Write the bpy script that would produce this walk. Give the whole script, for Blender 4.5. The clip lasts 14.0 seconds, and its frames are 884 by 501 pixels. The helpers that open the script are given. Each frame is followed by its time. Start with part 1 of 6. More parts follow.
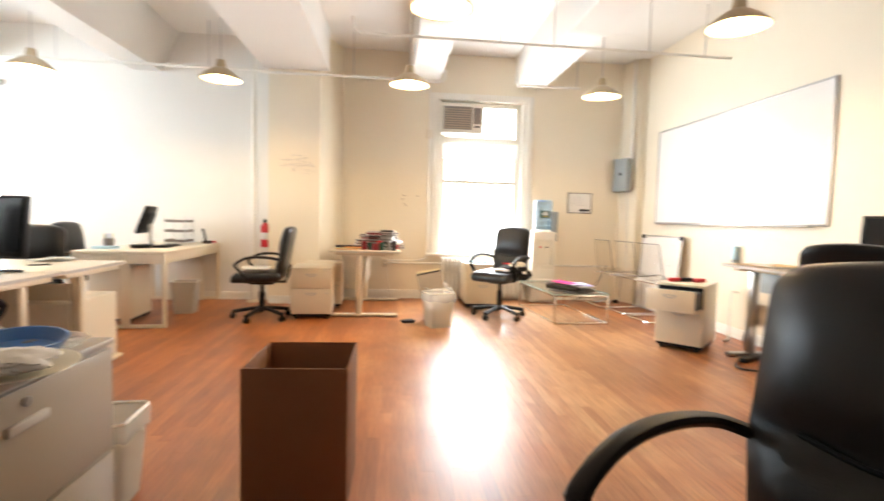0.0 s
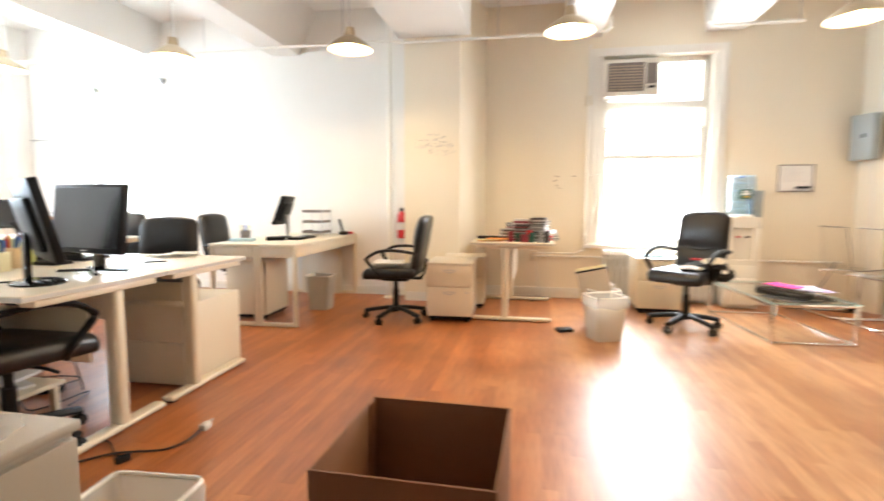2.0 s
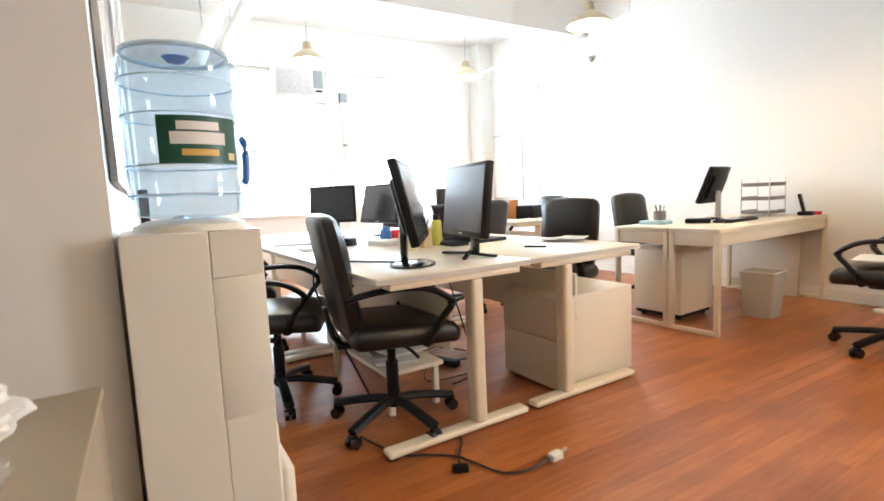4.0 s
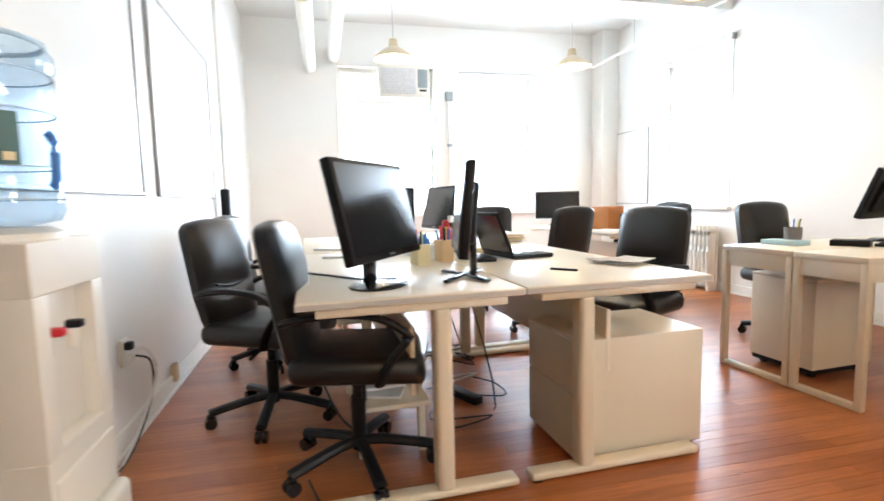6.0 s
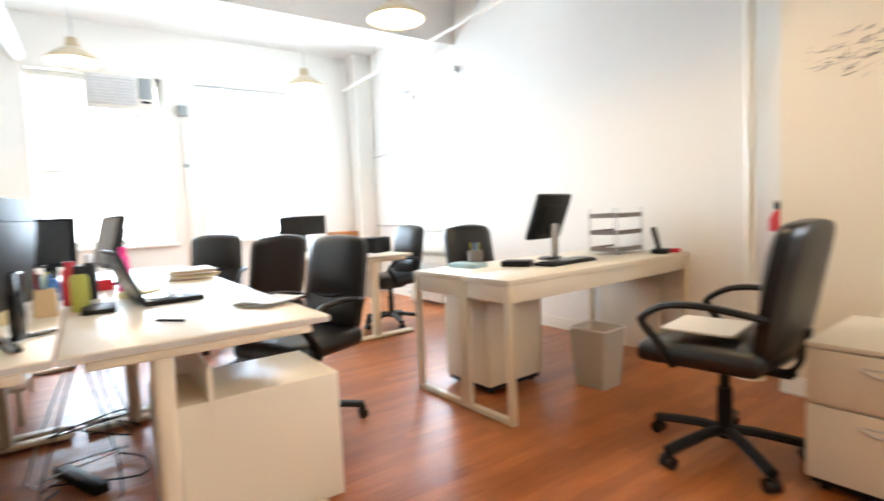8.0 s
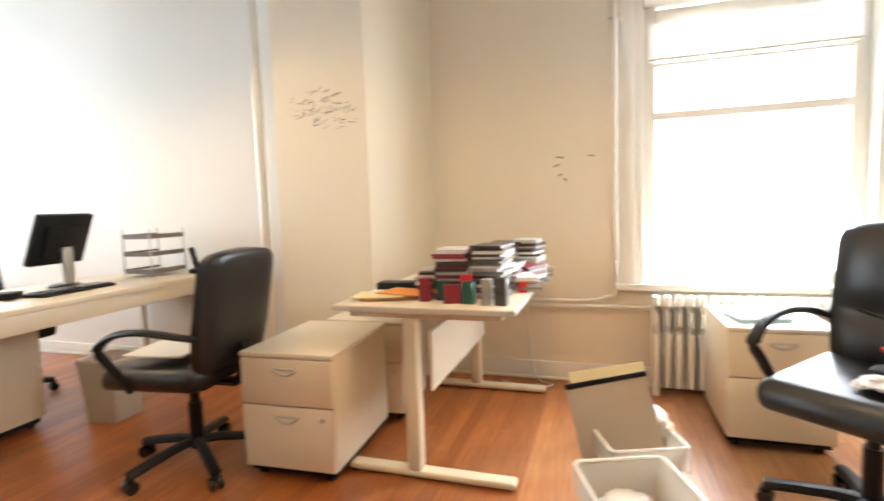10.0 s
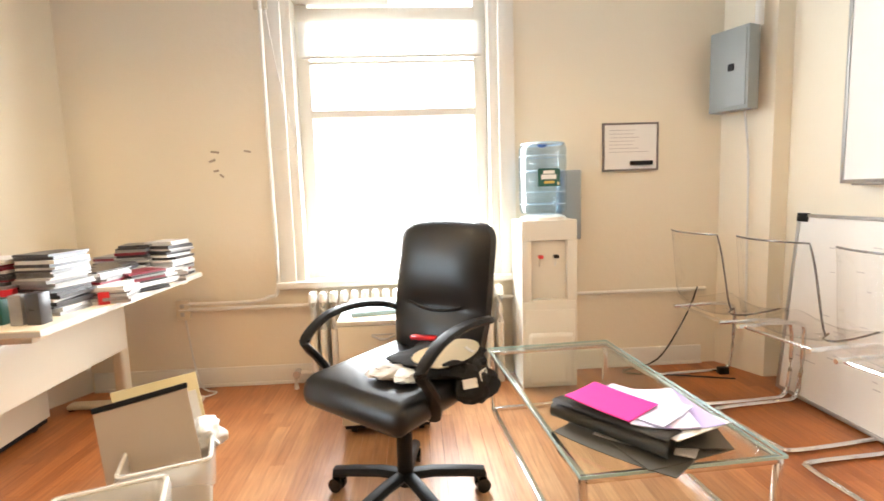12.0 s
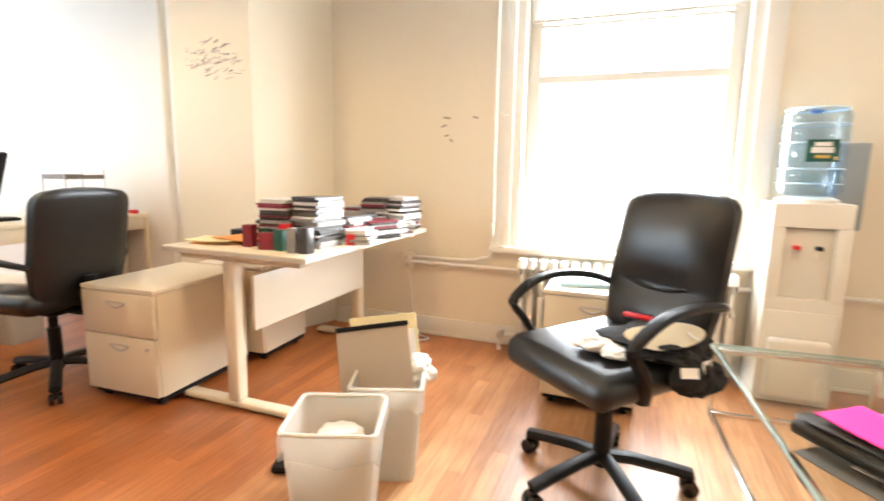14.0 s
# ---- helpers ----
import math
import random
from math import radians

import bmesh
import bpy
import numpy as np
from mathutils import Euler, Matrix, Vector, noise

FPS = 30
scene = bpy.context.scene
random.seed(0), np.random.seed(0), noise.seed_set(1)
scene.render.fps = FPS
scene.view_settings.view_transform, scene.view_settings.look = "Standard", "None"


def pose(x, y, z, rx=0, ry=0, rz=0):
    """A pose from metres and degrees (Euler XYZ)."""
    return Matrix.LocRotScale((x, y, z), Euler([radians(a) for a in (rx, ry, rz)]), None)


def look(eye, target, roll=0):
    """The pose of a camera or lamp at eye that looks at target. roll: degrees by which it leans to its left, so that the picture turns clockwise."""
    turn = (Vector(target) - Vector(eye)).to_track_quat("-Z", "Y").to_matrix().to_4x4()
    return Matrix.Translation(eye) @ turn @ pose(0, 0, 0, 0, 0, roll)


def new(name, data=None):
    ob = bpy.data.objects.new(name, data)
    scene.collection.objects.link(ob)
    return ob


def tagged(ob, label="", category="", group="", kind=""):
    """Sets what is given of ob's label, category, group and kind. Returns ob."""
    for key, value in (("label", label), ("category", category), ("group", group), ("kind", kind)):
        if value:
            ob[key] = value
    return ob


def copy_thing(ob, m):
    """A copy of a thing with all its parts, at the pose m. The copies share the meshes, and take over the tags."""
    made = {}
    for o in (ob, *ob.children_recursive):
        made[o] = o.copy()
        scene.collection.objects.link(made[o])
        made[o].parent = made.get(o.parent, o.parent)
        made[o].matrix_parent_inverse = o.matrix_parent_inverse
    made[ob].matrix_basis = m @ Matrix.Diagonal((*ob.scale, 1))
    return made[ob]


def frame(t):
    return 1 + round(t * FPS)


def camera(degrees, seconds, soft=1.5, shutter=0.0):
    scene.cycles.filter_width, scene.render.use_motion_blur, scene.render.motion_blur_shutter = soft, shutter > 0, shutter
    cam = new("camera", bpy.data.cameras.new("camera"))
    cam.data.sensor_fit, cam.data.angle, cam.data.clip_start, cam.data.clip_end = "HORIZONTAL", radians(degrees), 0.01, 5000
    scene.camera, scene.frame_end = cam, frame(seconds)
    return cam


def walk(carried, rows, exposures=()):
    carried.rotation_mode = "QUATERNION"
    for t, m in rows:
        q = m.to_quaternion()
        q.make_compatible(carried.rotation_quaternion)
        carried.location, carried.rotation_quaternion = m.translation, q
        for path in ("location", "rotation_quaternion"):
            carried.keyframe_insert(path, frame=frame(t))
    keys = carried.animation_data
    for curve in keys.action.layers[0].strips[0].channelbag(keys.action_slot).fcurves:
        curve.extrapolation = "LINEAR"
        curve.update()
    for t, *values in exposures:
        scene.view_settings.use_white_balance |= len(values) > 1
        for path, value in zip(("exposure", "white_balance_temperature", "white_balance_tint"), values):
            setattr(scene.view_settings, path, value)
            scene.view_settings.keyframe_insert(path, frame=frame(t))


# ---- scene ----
cam = camera(83.1, 14.0, soft=1.6, shutter=0.5)
PATH = [
    (0, (0.324, -0.369, 1.116), (0.521, 1.617, 0.993), 1.5),
    (0.5, (0.347, -0.328, 1.109), (0.817, 1.609, 0.936), 1.7),
    (1, (0.397, -0.095, 1.11), (0.744, 1.861, 0.875), 0.9),
    (1.5, (0.371, 0.263, 1.135), (0.379, 2.256, 0.964), 2.2),
    (2, (0.226, 0.566, 1.094), (-0.138, 2.524, 0.913), 0.3),
    (2.5, (0.176, 0.853, 1.072), (-0.649, 2.666, 0.893), -1.6),
    (3, (0.091, 1.09, 1.051), (-1.057, 2.711, 0.822), -1.0),
    (3.5, (-0.04, 1.293, 1.04), (-1.568, 2.562, 0.806), -3.0),
    (3.7, (-0.065, 1.358, 1.042), (-1.723, 2.454, 0.819), -2.8),
    (4.1, (0.11, 1.385, 1.044), (-1.605, 2.385, 0.826), -2.5),
    (4.5, (0.265, 1.55, 1.046), (-1.515, 2.425, 0.836), -2.1),
    (5.1, (0.25, 1.88, 1.052), (-1.63, 2.57, 0.846), -1.5),
    (5.45, (0.085, 2.005, 1.053), (-1.82, 2.585, 0.849), -1.2),
    (5.8, (-0.088, 2.1, 1.054), (-2.022, 2.569, 0.852), -0.9),
    (6, (-0.081, 2.199, 1.047), (-2.018, 2.656, 0.852), -1.4),
    (6.5, (-0.079, 2.46, 1.041), (-2.005, 2.962, 0.838), -1.3),
    (7, (-0.137, 2.664, 1.041), (-2.025, 3.298, 0.857), -1.8),
    (7.5, (-0.155, 2.854, 1.066), (-1.981, 3.657, 0.924), -2.2),
    (8, (-0.024, 3.008, 1.075), (-1.672, 4.132, 0.933), -2.6),
    (8.5, (0.143, 3.109, 1.089), (-1.238, 4.55, 0.963), -2.2),
    (8.7, (0.215, 3.128, 1.082), (-1.078, 4.649, 0.967), -1.6),
    (10.8, (1.128, 3.458, 1.188), (0.872, 5.431, 0.978), -0.8),
    (11, (1.243, 3.454, 1.193), (1.052, 5.434, 0.981), 0.0),
    (11.5, (1.475, 3.492, 1.182), (1.491, 5.477, 0.937), 0.2),
    (12, (1.645, 3.552, 1.151), (1.748, 5.536, 0.926), -1.8),
    (12.5, (1.803, 3.542, 1.129), (1.839, 5.526, 0.876), -1.2),
    (13, (1.859, 3.522, 1.119), (1.669, 5.486, 0.795), 0.5),
    (13.5, (1.773, 3.528, 1.118), (1.3, 5.443, 0.79), 0.3),
    (14, (1.614, 3.569, 1.102), (0.914, 5.416, 0.789), 1.0),
]
walk(cam, [(t, look(eye, target, roll)) for t, eye, target, roll in PATH],
     exposures=[(0.0, 0.14, 6500, 10), (1.0, 0.30, 6450, 10), (2.0, 0.22, 6350, 10), (3.0, 0.20, 6250, 10), (3.7, 0.12, 6150, 10), (6.0, -0.16, 6000, 10), (8.0, -0.15, 6050, 10), (8.6, -0.10, 6300, 10),
                (11.0, -0.13, 6350, 10), (11.5, -0.06, 6400, 10), (12.0, 0.03, 6400, 10), (12.8, 0.14, 6350, 10), (14.0, 0.20, 6300, 10)])

# ---- light ----
world = bpy.data.worlds.new("sky")
scene.world = world
world.use_nodes = True
wn = world.node_tree
sky = wn.nodes.new("ShaderNodeTexSky")
sky.sky_type = "NISHITA"
sky.sun_disc = False
sky.sun_elevation, sky.sun_rotation = radians(50), radians(200)
wn.links.new(sky.outputs[0], wn.nodes["Background"].inputs[0])
wn.nodes["Background"].inputs[1].default_value = 0.12
sun = new("sun", bpy.data.lights.new("sun", "SUN"))
sun.data.energy, sun.data.angle, sun.data.color = 1.0, radians(10), (1, 0.95, 0.88)
sun.matrix_world = look((0, -20, 30), (0, 0, 0))


def window_light(name, eye, target, w, h, watts, colour=(0.68, 0.85, 1.0)):
    lamp = new(name, bpy.data.lights.new(name, "AREA"))
    lamp.data.shape, lamp.data.size, lamp.data.size_y = "RECTANGLE", w, h
    lamp.data.energy, lamp.data.color = watts, colour
    lamp.matrix_world = look(eye, target)


window_light("daylight_north", (1.55, 6.69, 1.62), (1.55, 0, 1.1), 1.0, 1.8, 118, (0.92, 0.96, 1.0))
window_light("daylight_west_a", (-7.10, 3.1, 1.75), (0, 3.1, 1.3), 1.2, 1.6, 122)
window_light("daylight_west_b", (-7.10, 4.65, 1.8), (0, 4.65, 1.3), 1.0, 1.7, 122)
window_light("daylight_north_west", (-5.12, 6.62, 1.78), (-5.12, 0, 1.2), 0.95, 1.5, 62)


# ---- materials ----
def mat(name, col, rough=0.5, metal=0.0, var=0.05, scale=3.0, fine=90.0, bump=0.04, coat=0.0, spec=0.5):
    """Painted, plastic or metal surface: cloudy colour change, fine relief and uneven gloss."""
    m = bpy.data.materials.new(name)
    m.use_nodes = True
    nt = m.node_tree
    b = nt.nodes["Principled BSDF"]
    b.inputs["Metallic"].default_value = metal
    b.inputs["Coat Weight"].default_value = coat
    b.inputs["Specular IOR Level"].default_value = spec
    tc = nt.nodes.new("ShaderNodeTexCoord")
    n1, n2 = nt.nodes.new("ShaderNodeTexNoise"), nt.nodes.new("ShaderNodeTexNoise")
    n1.inputs["Scale"].default_value, n1.inputs["Detail"].default_value = scale, 4
    n2.inputs["Scale"].default_value, n2.inputs["Detail"].default_value = fine, 3
    mix = nt.nodes.new("ShaderNodeMix")
    mix.data_type = "RGBA"
    mix.inputs[6].default_value = (*[c * (1 - var) for c in col], 1)
    mix.inputs[7].default_value = (*[min(1, c * (1 + var)) for c in col], 1)
    mr = nt.nodes.new("ShaderNodeMapRange")
    mr.inputs[3].default_value, mr.inputs[4].default_value = max(0.02, rough - 0.08), min(1, rough + 0.08)
    bp = nt.nodes.new("ShaderNodeBump")
    bp.inputs["Strength"].default_value, bp.inputs["Distance"].default_value = bump, 0.01
    for n in (n1, n2):
        nt.links.new(tc.outputs["Object"], n.inputs["Vector"])
    nt.links.new(n1.outputs["Fac"], mix.inputs[0])
    nt.links.new(mix.outputs[2], b.inputs["Base Color"])
    nt.links.new(n1.outputs["Fac"], mr.inputs[0])
    nt.links.new(mr.outputs[0], b.inputs["Roughness"])
    nt.links.new(n2.outputs["Fac"], bp.inputs["Height"])
    nt.links.new(bp.outputs[0], b.inputs["Normal"])
    return m


def thin_clear(name, col, gloss=0.08):
    """A thin clear sheet: mostly see-through, with a mirror gloss that grows at grazing angles."""
    m = bpy.data.materials.new(name)
    m.use_nodes = True
    nt = m.node_tree
    nt.nodes.remove(nt.nodes["Principled BSDF"])
    tr, gl, mx = nt.nodes.new("ShaderNodeBsdfTransparent"), nt.nodes.new("ShaderNodeBsdfGlossy"), nt.nodes.new("ShaderNodeMixShader")
    lw, pw, fr = nt.nodes.new("ShaderNodeLayerWeight"), nt.nodes.new("ShaderNodeMath"), nt.nodes.new("ShaderNodeMath")
    pw.operation, fr.operation = "POWER", "MULTIPLY_ADD"
    pw.inputs[1].default_value = 4.0
    fr.inputs[1].default_value, fr.inputs[2].default_value = 0.55, gloss * 0.4
    nt.links.new(lw.outputs["Facing"], pw.inputs[0])
    nt.links.new(pw.outputs[0], fr.inputs[0])
    tr.inputs[0].default_value = (*col, 1)
    gl.inputs["Roughness"].default_value = 0.05
    nt.links.new(fr.outputs[0], mx.inputs[0])
    nt.links.new(tr.outputs[0], mx.inputs[1])
    nt.links.new(gl.outputs[0], mx.inputs[2])
    nt.links.new(mx.outputs[0], nt.nodes["Material Output"].inputs[0])
    return m


def film(name, col, cover=0.45):
    """Milky thin plastic film."""
    m = bpy.data.materials.new(name)
    m.use_nodes = True
    nt = m.node_tree
    nt.nodes.remove(nt.nodes["Principled BSDF"])
    tr, df, tl = nt.nodes.new("ShaderNodeBsdfTransparent"), nt.nodes.new("ShaderNodeBsdfDiffuse"), nt.nodes.new("ShaderNodeBsdfTranslucent")
    m1, m2 = nt.nodes.new("ShaderNodeMixShader"), nt.nodes.new("ShaderNodeMixShader")
    df.inputs[0].default_value = tl.inputs[0].default_value = (*col, 1)
    m2.inputs[0].default_value, m1.inputs[0].default_value = 0.5, cover
    nt.links.new(df.outputs[0], m2.inputs[1])
    nt.links.new(tl.outputs[0], m2.inputs[2])
    nt.links.new(tr.outputs[0], m1.inputs[1])
    nt.links.new(m2.outputs[0], m1.inputs[2])
    nt.links.new(m1.outputs[0], nt.nodes["Material Output"].inputs[0])
    return m


def glow(name, col, strength):
    m = bpy.data.materials.new(name)
    m.use_nodes = True
    b = m.node_tree.nodes["Principled BSDF"]
    b.inputs["Base Color"].default_value = (0.8, 0.8, 0.8, 1)
    b.inputs["Emission Color"].default_value = (*col, 1)
    b.inputs["Emission Strength"].default_value = strength
    return m


def wood_floor(name):
    """Varnished strip floor: each strip its own tone, long grain, worn gloss."""
    m = bpy.data.materials.new(name)
    m.use_nodes = True
    nt = m.node_tree
    b = nt.nodes["Principled BSDF"]
    mp = nt.nodes.new("ShaderNodeMapping")
    mp.inputs["Scale"].default_value = (22, 1.2, 1)
    oi, ge = nt.nodes.new("ShaderNodeObjectInfo"), nt.nodes.new("ShaderNodeNewGeometry")
    add, fra = nt.nodes.new("ShaderNodeMath"), nt.nodes.new("ShaderNodeMath")
    add.operation, fra.operation = "ADD", "FRACT"
    nt.links.new(oi.outputs["Random"], add.inputs[0])
    nt.links.new(ge.outputs["Random Per Island"], add.inputs[1])
    nt.links.new(add.outputs[0], fra.inputs[0])
    ramp = nt.nodes.new("ShaderNodeValToRGB")
    ramp.color_ramp.elements[0].color = (0.36, 0.108, 0.027, 1)
    ramp.color_ramp.elements[1].color = (0.52, 0.178, 0.047, 1)
    nt.links.new(fra.outputs[0], ramp.inputs[0])
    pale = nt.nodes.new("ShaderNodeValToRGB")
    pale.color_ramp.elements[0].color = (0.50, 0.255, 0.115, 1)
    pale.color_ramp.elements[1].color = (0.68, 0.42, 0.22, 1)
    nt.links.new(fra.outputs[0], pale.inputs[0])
    # varnish rubbed thin where people cross, plus bay window glare painted into the colour
    off, far, patch, rub_glare = (nt.nodes.new("ShaderNodeVectorMath"), nt.nodes.new("ShaderNodeVectorMath"), nt.nodes.new("ShaderNodeTexNoise"), nt.nodes.new("ShaderNodeMath"))
    off.operation, far.operation, rub_glare.operation = "MULTIPLY_ADD", "LENGTH", "MULTIPLY_ADD"
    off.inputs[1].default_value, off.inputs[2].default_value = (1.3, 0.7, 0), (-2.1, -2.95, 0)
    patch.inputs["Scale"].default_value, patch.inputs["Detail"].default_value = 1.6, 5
    rub_glare.inputs[1].default_value = 2.2
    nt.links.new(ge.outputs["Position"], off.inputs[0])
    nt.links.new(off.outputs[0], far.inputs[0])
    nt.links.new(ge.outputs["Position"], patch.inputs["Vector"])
    nt.links.new(patch.outputs["Fac"], rub_glare.inputs[0])
    nt.links.new(far.outputs["Value"], rub_glare.inputs[2])
    # share of the rubbed, glare-bright tone, strongest before the bay window
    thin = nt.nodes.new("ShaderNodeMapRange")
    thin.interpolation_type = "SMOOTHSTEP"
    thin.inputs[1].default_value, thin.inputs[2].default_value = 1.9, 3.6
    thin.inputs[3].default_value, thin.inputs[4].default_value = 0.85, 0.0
    nt.links.new(rub_glare.outputs[0], thin.inputs[0])
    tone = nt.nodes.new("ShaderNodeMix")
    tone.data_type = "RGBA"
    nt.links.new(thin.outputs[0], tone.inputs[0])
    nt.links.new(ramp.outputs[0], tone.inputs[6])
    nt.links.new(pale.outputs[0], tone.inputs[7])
    grain, worn, big = (nt.nodes.new("ShaderNodeTexNoise") for _ in range(3))
    grain.inputs["Scale"].default_value, grain.inputs["Detail"].default_value = 4, 6
    worn.inputs["Scale"].default_value, worn.inputs["Detail"].default_value = 1.1, 5
    big.inputs["Scale"].default_value, big.inputs["Detail"].default_value = 40, 3
    pos = ge.outputs["Position"]
    nt.links.new(pos, mp.inputs[0])
    nt.links.new(mp.outputs[0], grain.inputs["Vector"])
    nt.links.new(pos, worn.inputs["Vector"])
    nt.links.new(pos, big.inputs["Vector"])
    dark = nt.nodes.new("ShaderNodeMix")
    dark.data_type, dark.blend_type = "RGBA", "MULTIPLY"
    gr = nt.nodes.new("ShaderNodeValToRGB")
    gr.color_ramp.elements[0].position, gr.color_ramp.elements[0].color = 0.3, (0.62, 0.55, 0.5, 1)
    gr.color_ramp.elements[1].position, gr.color_ramp.elements[1].color = 0.62, (1, 1, 1, 1)
    nt.links.new(grain.outputs["Fac"], gr.inputs[0])
    dark.inputs[0].default_value = 0.75
    nt.links.new(tone.outputs[2], dark.inputs[6])
    nt.links.new(gr.outputs[0], dark.inputs[7])
    wear = nt.nodes.new("ShaderNodeMix")
    wear.data_type, wear.blend_type = "RGBA", "MULTIPLY"
    wr = nt.nodes.new("ShaderNodeValToRGB")
    wr.color_ramp.elements[0].position, wr.color_ramp.elements[0].color = 0.36, (0.62, 0.53, 0.46, 1)
    wr.color_ramp.elements[1].position, wr.color_ramp.elements[1].color = 0.55, (1, 1, 1, 1)
    nt.links.new(worn.outputs["Fac"], wr.inputs[0])
    wear.inputs[0].default_value = 0.8
    nt.links.new(dark.outputs[2], wear.inputs[6])
    nt.links.new(wr.outputs[0], wear.inputs[7])
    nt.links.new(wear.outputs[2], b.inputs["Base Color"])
    mr = nt.nodes.new("ShaderNodeMapRange")
    mr.inputs[3].default_value, mr.inputs[4].default_value = 0.26, 0.46
    nt.links.new(worn.outputs["Fac"], mr.inputs[0])
    nt.links.new(mr.outputs[0], b.inputs["Roughness"])
    bp = nt.nodes.new("ShaderNodeBump")
    bp.inputs["Strength"].default_value, bp.inputs["Distance"].default_value = 0.08, 0.004
    nt.links.new(grain.outputs["Fac"], bp.inputs["Height"])
    nt.links.new(bp.outputs[0], b.inputs["Normal"])
    b.inputs["Specular IOR Level"].default_value = 0.6
    return m


WALL = mat("wall_paint", (0.81, 0.785, 0.735), 0.55, var=0.035, scale=0.9, fine=26, bump=0.10)
CREAMWALL = mat("cream_wall_paint", (0.81, 0.735, 0.59), 0.5, var=0.045, scale=0.9, fine=26, bump=0.12)
CEIL = mat("ceiling_paint", (0.80, 0.78, 0.74), 0.7, var=0.04, scale=0.8, fine=30, bump=0.12)
TRIM = mat("gloss_trim_paint", (0.80, 0.77, 0.70), 0.35, var=0.04, scale=4, fine=40, bump=0.08)
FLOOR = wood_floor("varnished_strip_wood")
UNDER = mat("subfloor", (0.05, 0.025, 0.012), 0.9)
LAMINATE = mat("white_laminate", (0.78, 0.71, 0.57), 0.32, var=0.02, scale=2, fine=160, bump=0.015)
EDGE = mat("laminate_edge", (0.55, 0.52, 0.47), 0.45, var=0.05)
PAINTED = mat("white_painted_steel", (0.74, 0.65, 0.49), 0.35, var=0.03, scale=5, fine=150, bump=0.02)
# Beige paint, darkened further to carry the shade by the entrance.
PUTTY = mat("beige_steel_shaded", (0.37, 0.315, 0.235), 0.4, var=0.04, scale=5, fine=150, bump=0.02)
OFFWHITE = mat("off_white_plastic", (0.76, 0.72, 0.63), 0.4, var=0.03, scale=5, fine=120, bump=0.02)
LEATHER = mat("black_leather", (0.007, 0.007, 0.0075), 0.33, var=0.3, scale=9, fine=240, bump=0.08, spec=0.5)
PLASTIC = mat("black_plastic", (0.007, 0.007, 0.008), 0.45, var=0.2, scale=8, fine=260, bump=0.06, spec=0.25)
GLOSSBLACK = mat("gloss_black_plastic", (0.008, 0.008, 0.009), 0.15, var=0.15, fine=200, bump=0.01)
SCREEN = mat("dark_screen", (0.012, 0.012, 0.014), 0.24, var=0.2, scale=2, fine=300, bump=0.008)
CHROME = mat("chrome", (0.80, 0.80, 0.80), 0.12, metal=1.0, var=0.05, scale=12, bump=0.01)
STEEL = mat("brushed_steel", (0.55, 0.54, 0.52), 0.32, metal=1.0, var=0.08, scale=14, bump=0.03)
ALU = mat("aluminium_frame", (0.45, 0.43, 0.41), 0.38, metal=0.8, var=0.05, scale=10, bump=0.02)
GREYPAINT = mat("grey_enamel", (0.30, 0.33, 0.33), 0.4, var=0.05, scale=4, bump=0.03)
BOARD = mat("whiteboard_enamel", (0.82, 0.80, 0.76), 0.12, var=0.03, scale=1.5, fine=60, bump=0.01)
GLASS = thin_clear("window_glass", (0.97, 0.98, 0.98), 0.06)
TABLEGLASS = thin_clear("table_glass", (0.955, 0.985, 0.975), 0.08)
GLASSEDGE = mat("green_glass_edge", (0.42, 0.56, 0.52), 0.1, var=0.1)
ACRYLIC = thin_clear("clear_acrylic", (0.965, 0.96, 0.95), 0.06)
ACRYLICRIM = mat("acrylic_rim", (0.13, 0.115, 0.10), 0.15, var=0.1)
BOTTLE = thin_clear("blue_bottle_plastic", (0.76, 0.87, 0.965), 0.22)
BOTTLERIB = mat("blue_bottle_ribs", (0.62, 0.78, 0.90), 0.15, var=0.15)
CARD = mat("brown_cardboard", (0.27, 0.125, 0.058), 0.8, var=0.10, scale=5, fine=70, bump=0.06)
CARDIN = mat("cardboard_inside", (0.30, 0.13, 0.055), 0.8, var=0.10, scale=6, fine=70, bump=0.06)
PAPER = mat("white_paper", (0.80, 0.79, 0.76), 0.7, var=0.04)
CREAM = mat("cream_card", (0.78, 0.68, 0.40), 0.7, var=0.06)
CARTON = mat("orange_brown_board", (0.42, 0.17, 0.05), 0.75, var=0.1, scale=6)
PALECARD = mat("pale_cream_card", (0.80, 0.74, 0.58), 0.7, var=0.05)
TAUPE = mat("taupe_card", (0.42, 0.34, 0.26), 0.7, var=0.06)
MANILA = mat("manila_folder", (0.62, 0.44, 0.24), 0.7, var=0.08)
ORANGE = mat("orange_envelope", (0.75, 0.30, 0.06), 0.6, var=0.08)
PINK = mat("magenta_card", (0.85, 0.03, 0.28), 0.55, var=0.04)
PALELILAC = mat("pale_lilac_paper", (0.68, 0.66, 0.82), 0.65, var=0.05)
LILAC = mat("lilac_paper", (0.48, 0.42, 0.72), 0.65, var=0.05)
FOLDERDK = mat("dark_olive_card", (0.085, 0.08, 0.066), 0.45, var=0.2)
RED = mat("red_plastic", (0.60, 0.02, 0.03), 0.35, var=0.1)
WINE = mat("dark_red_case", (0.22, 0.02, 0.035), 0.35, var=0.15)
BLINDFILM = film("blind_fabric", (0.93, 0.92, 0.90), 0.8)
BLUE = mat("blue_plastic", (0.06, 0.20, 0.55), 0.35, var=0.1)
PALEBLUE = mat("pale_blue_cloth", (0.42, 0.60, 0.68), 0.7, var=0.08)
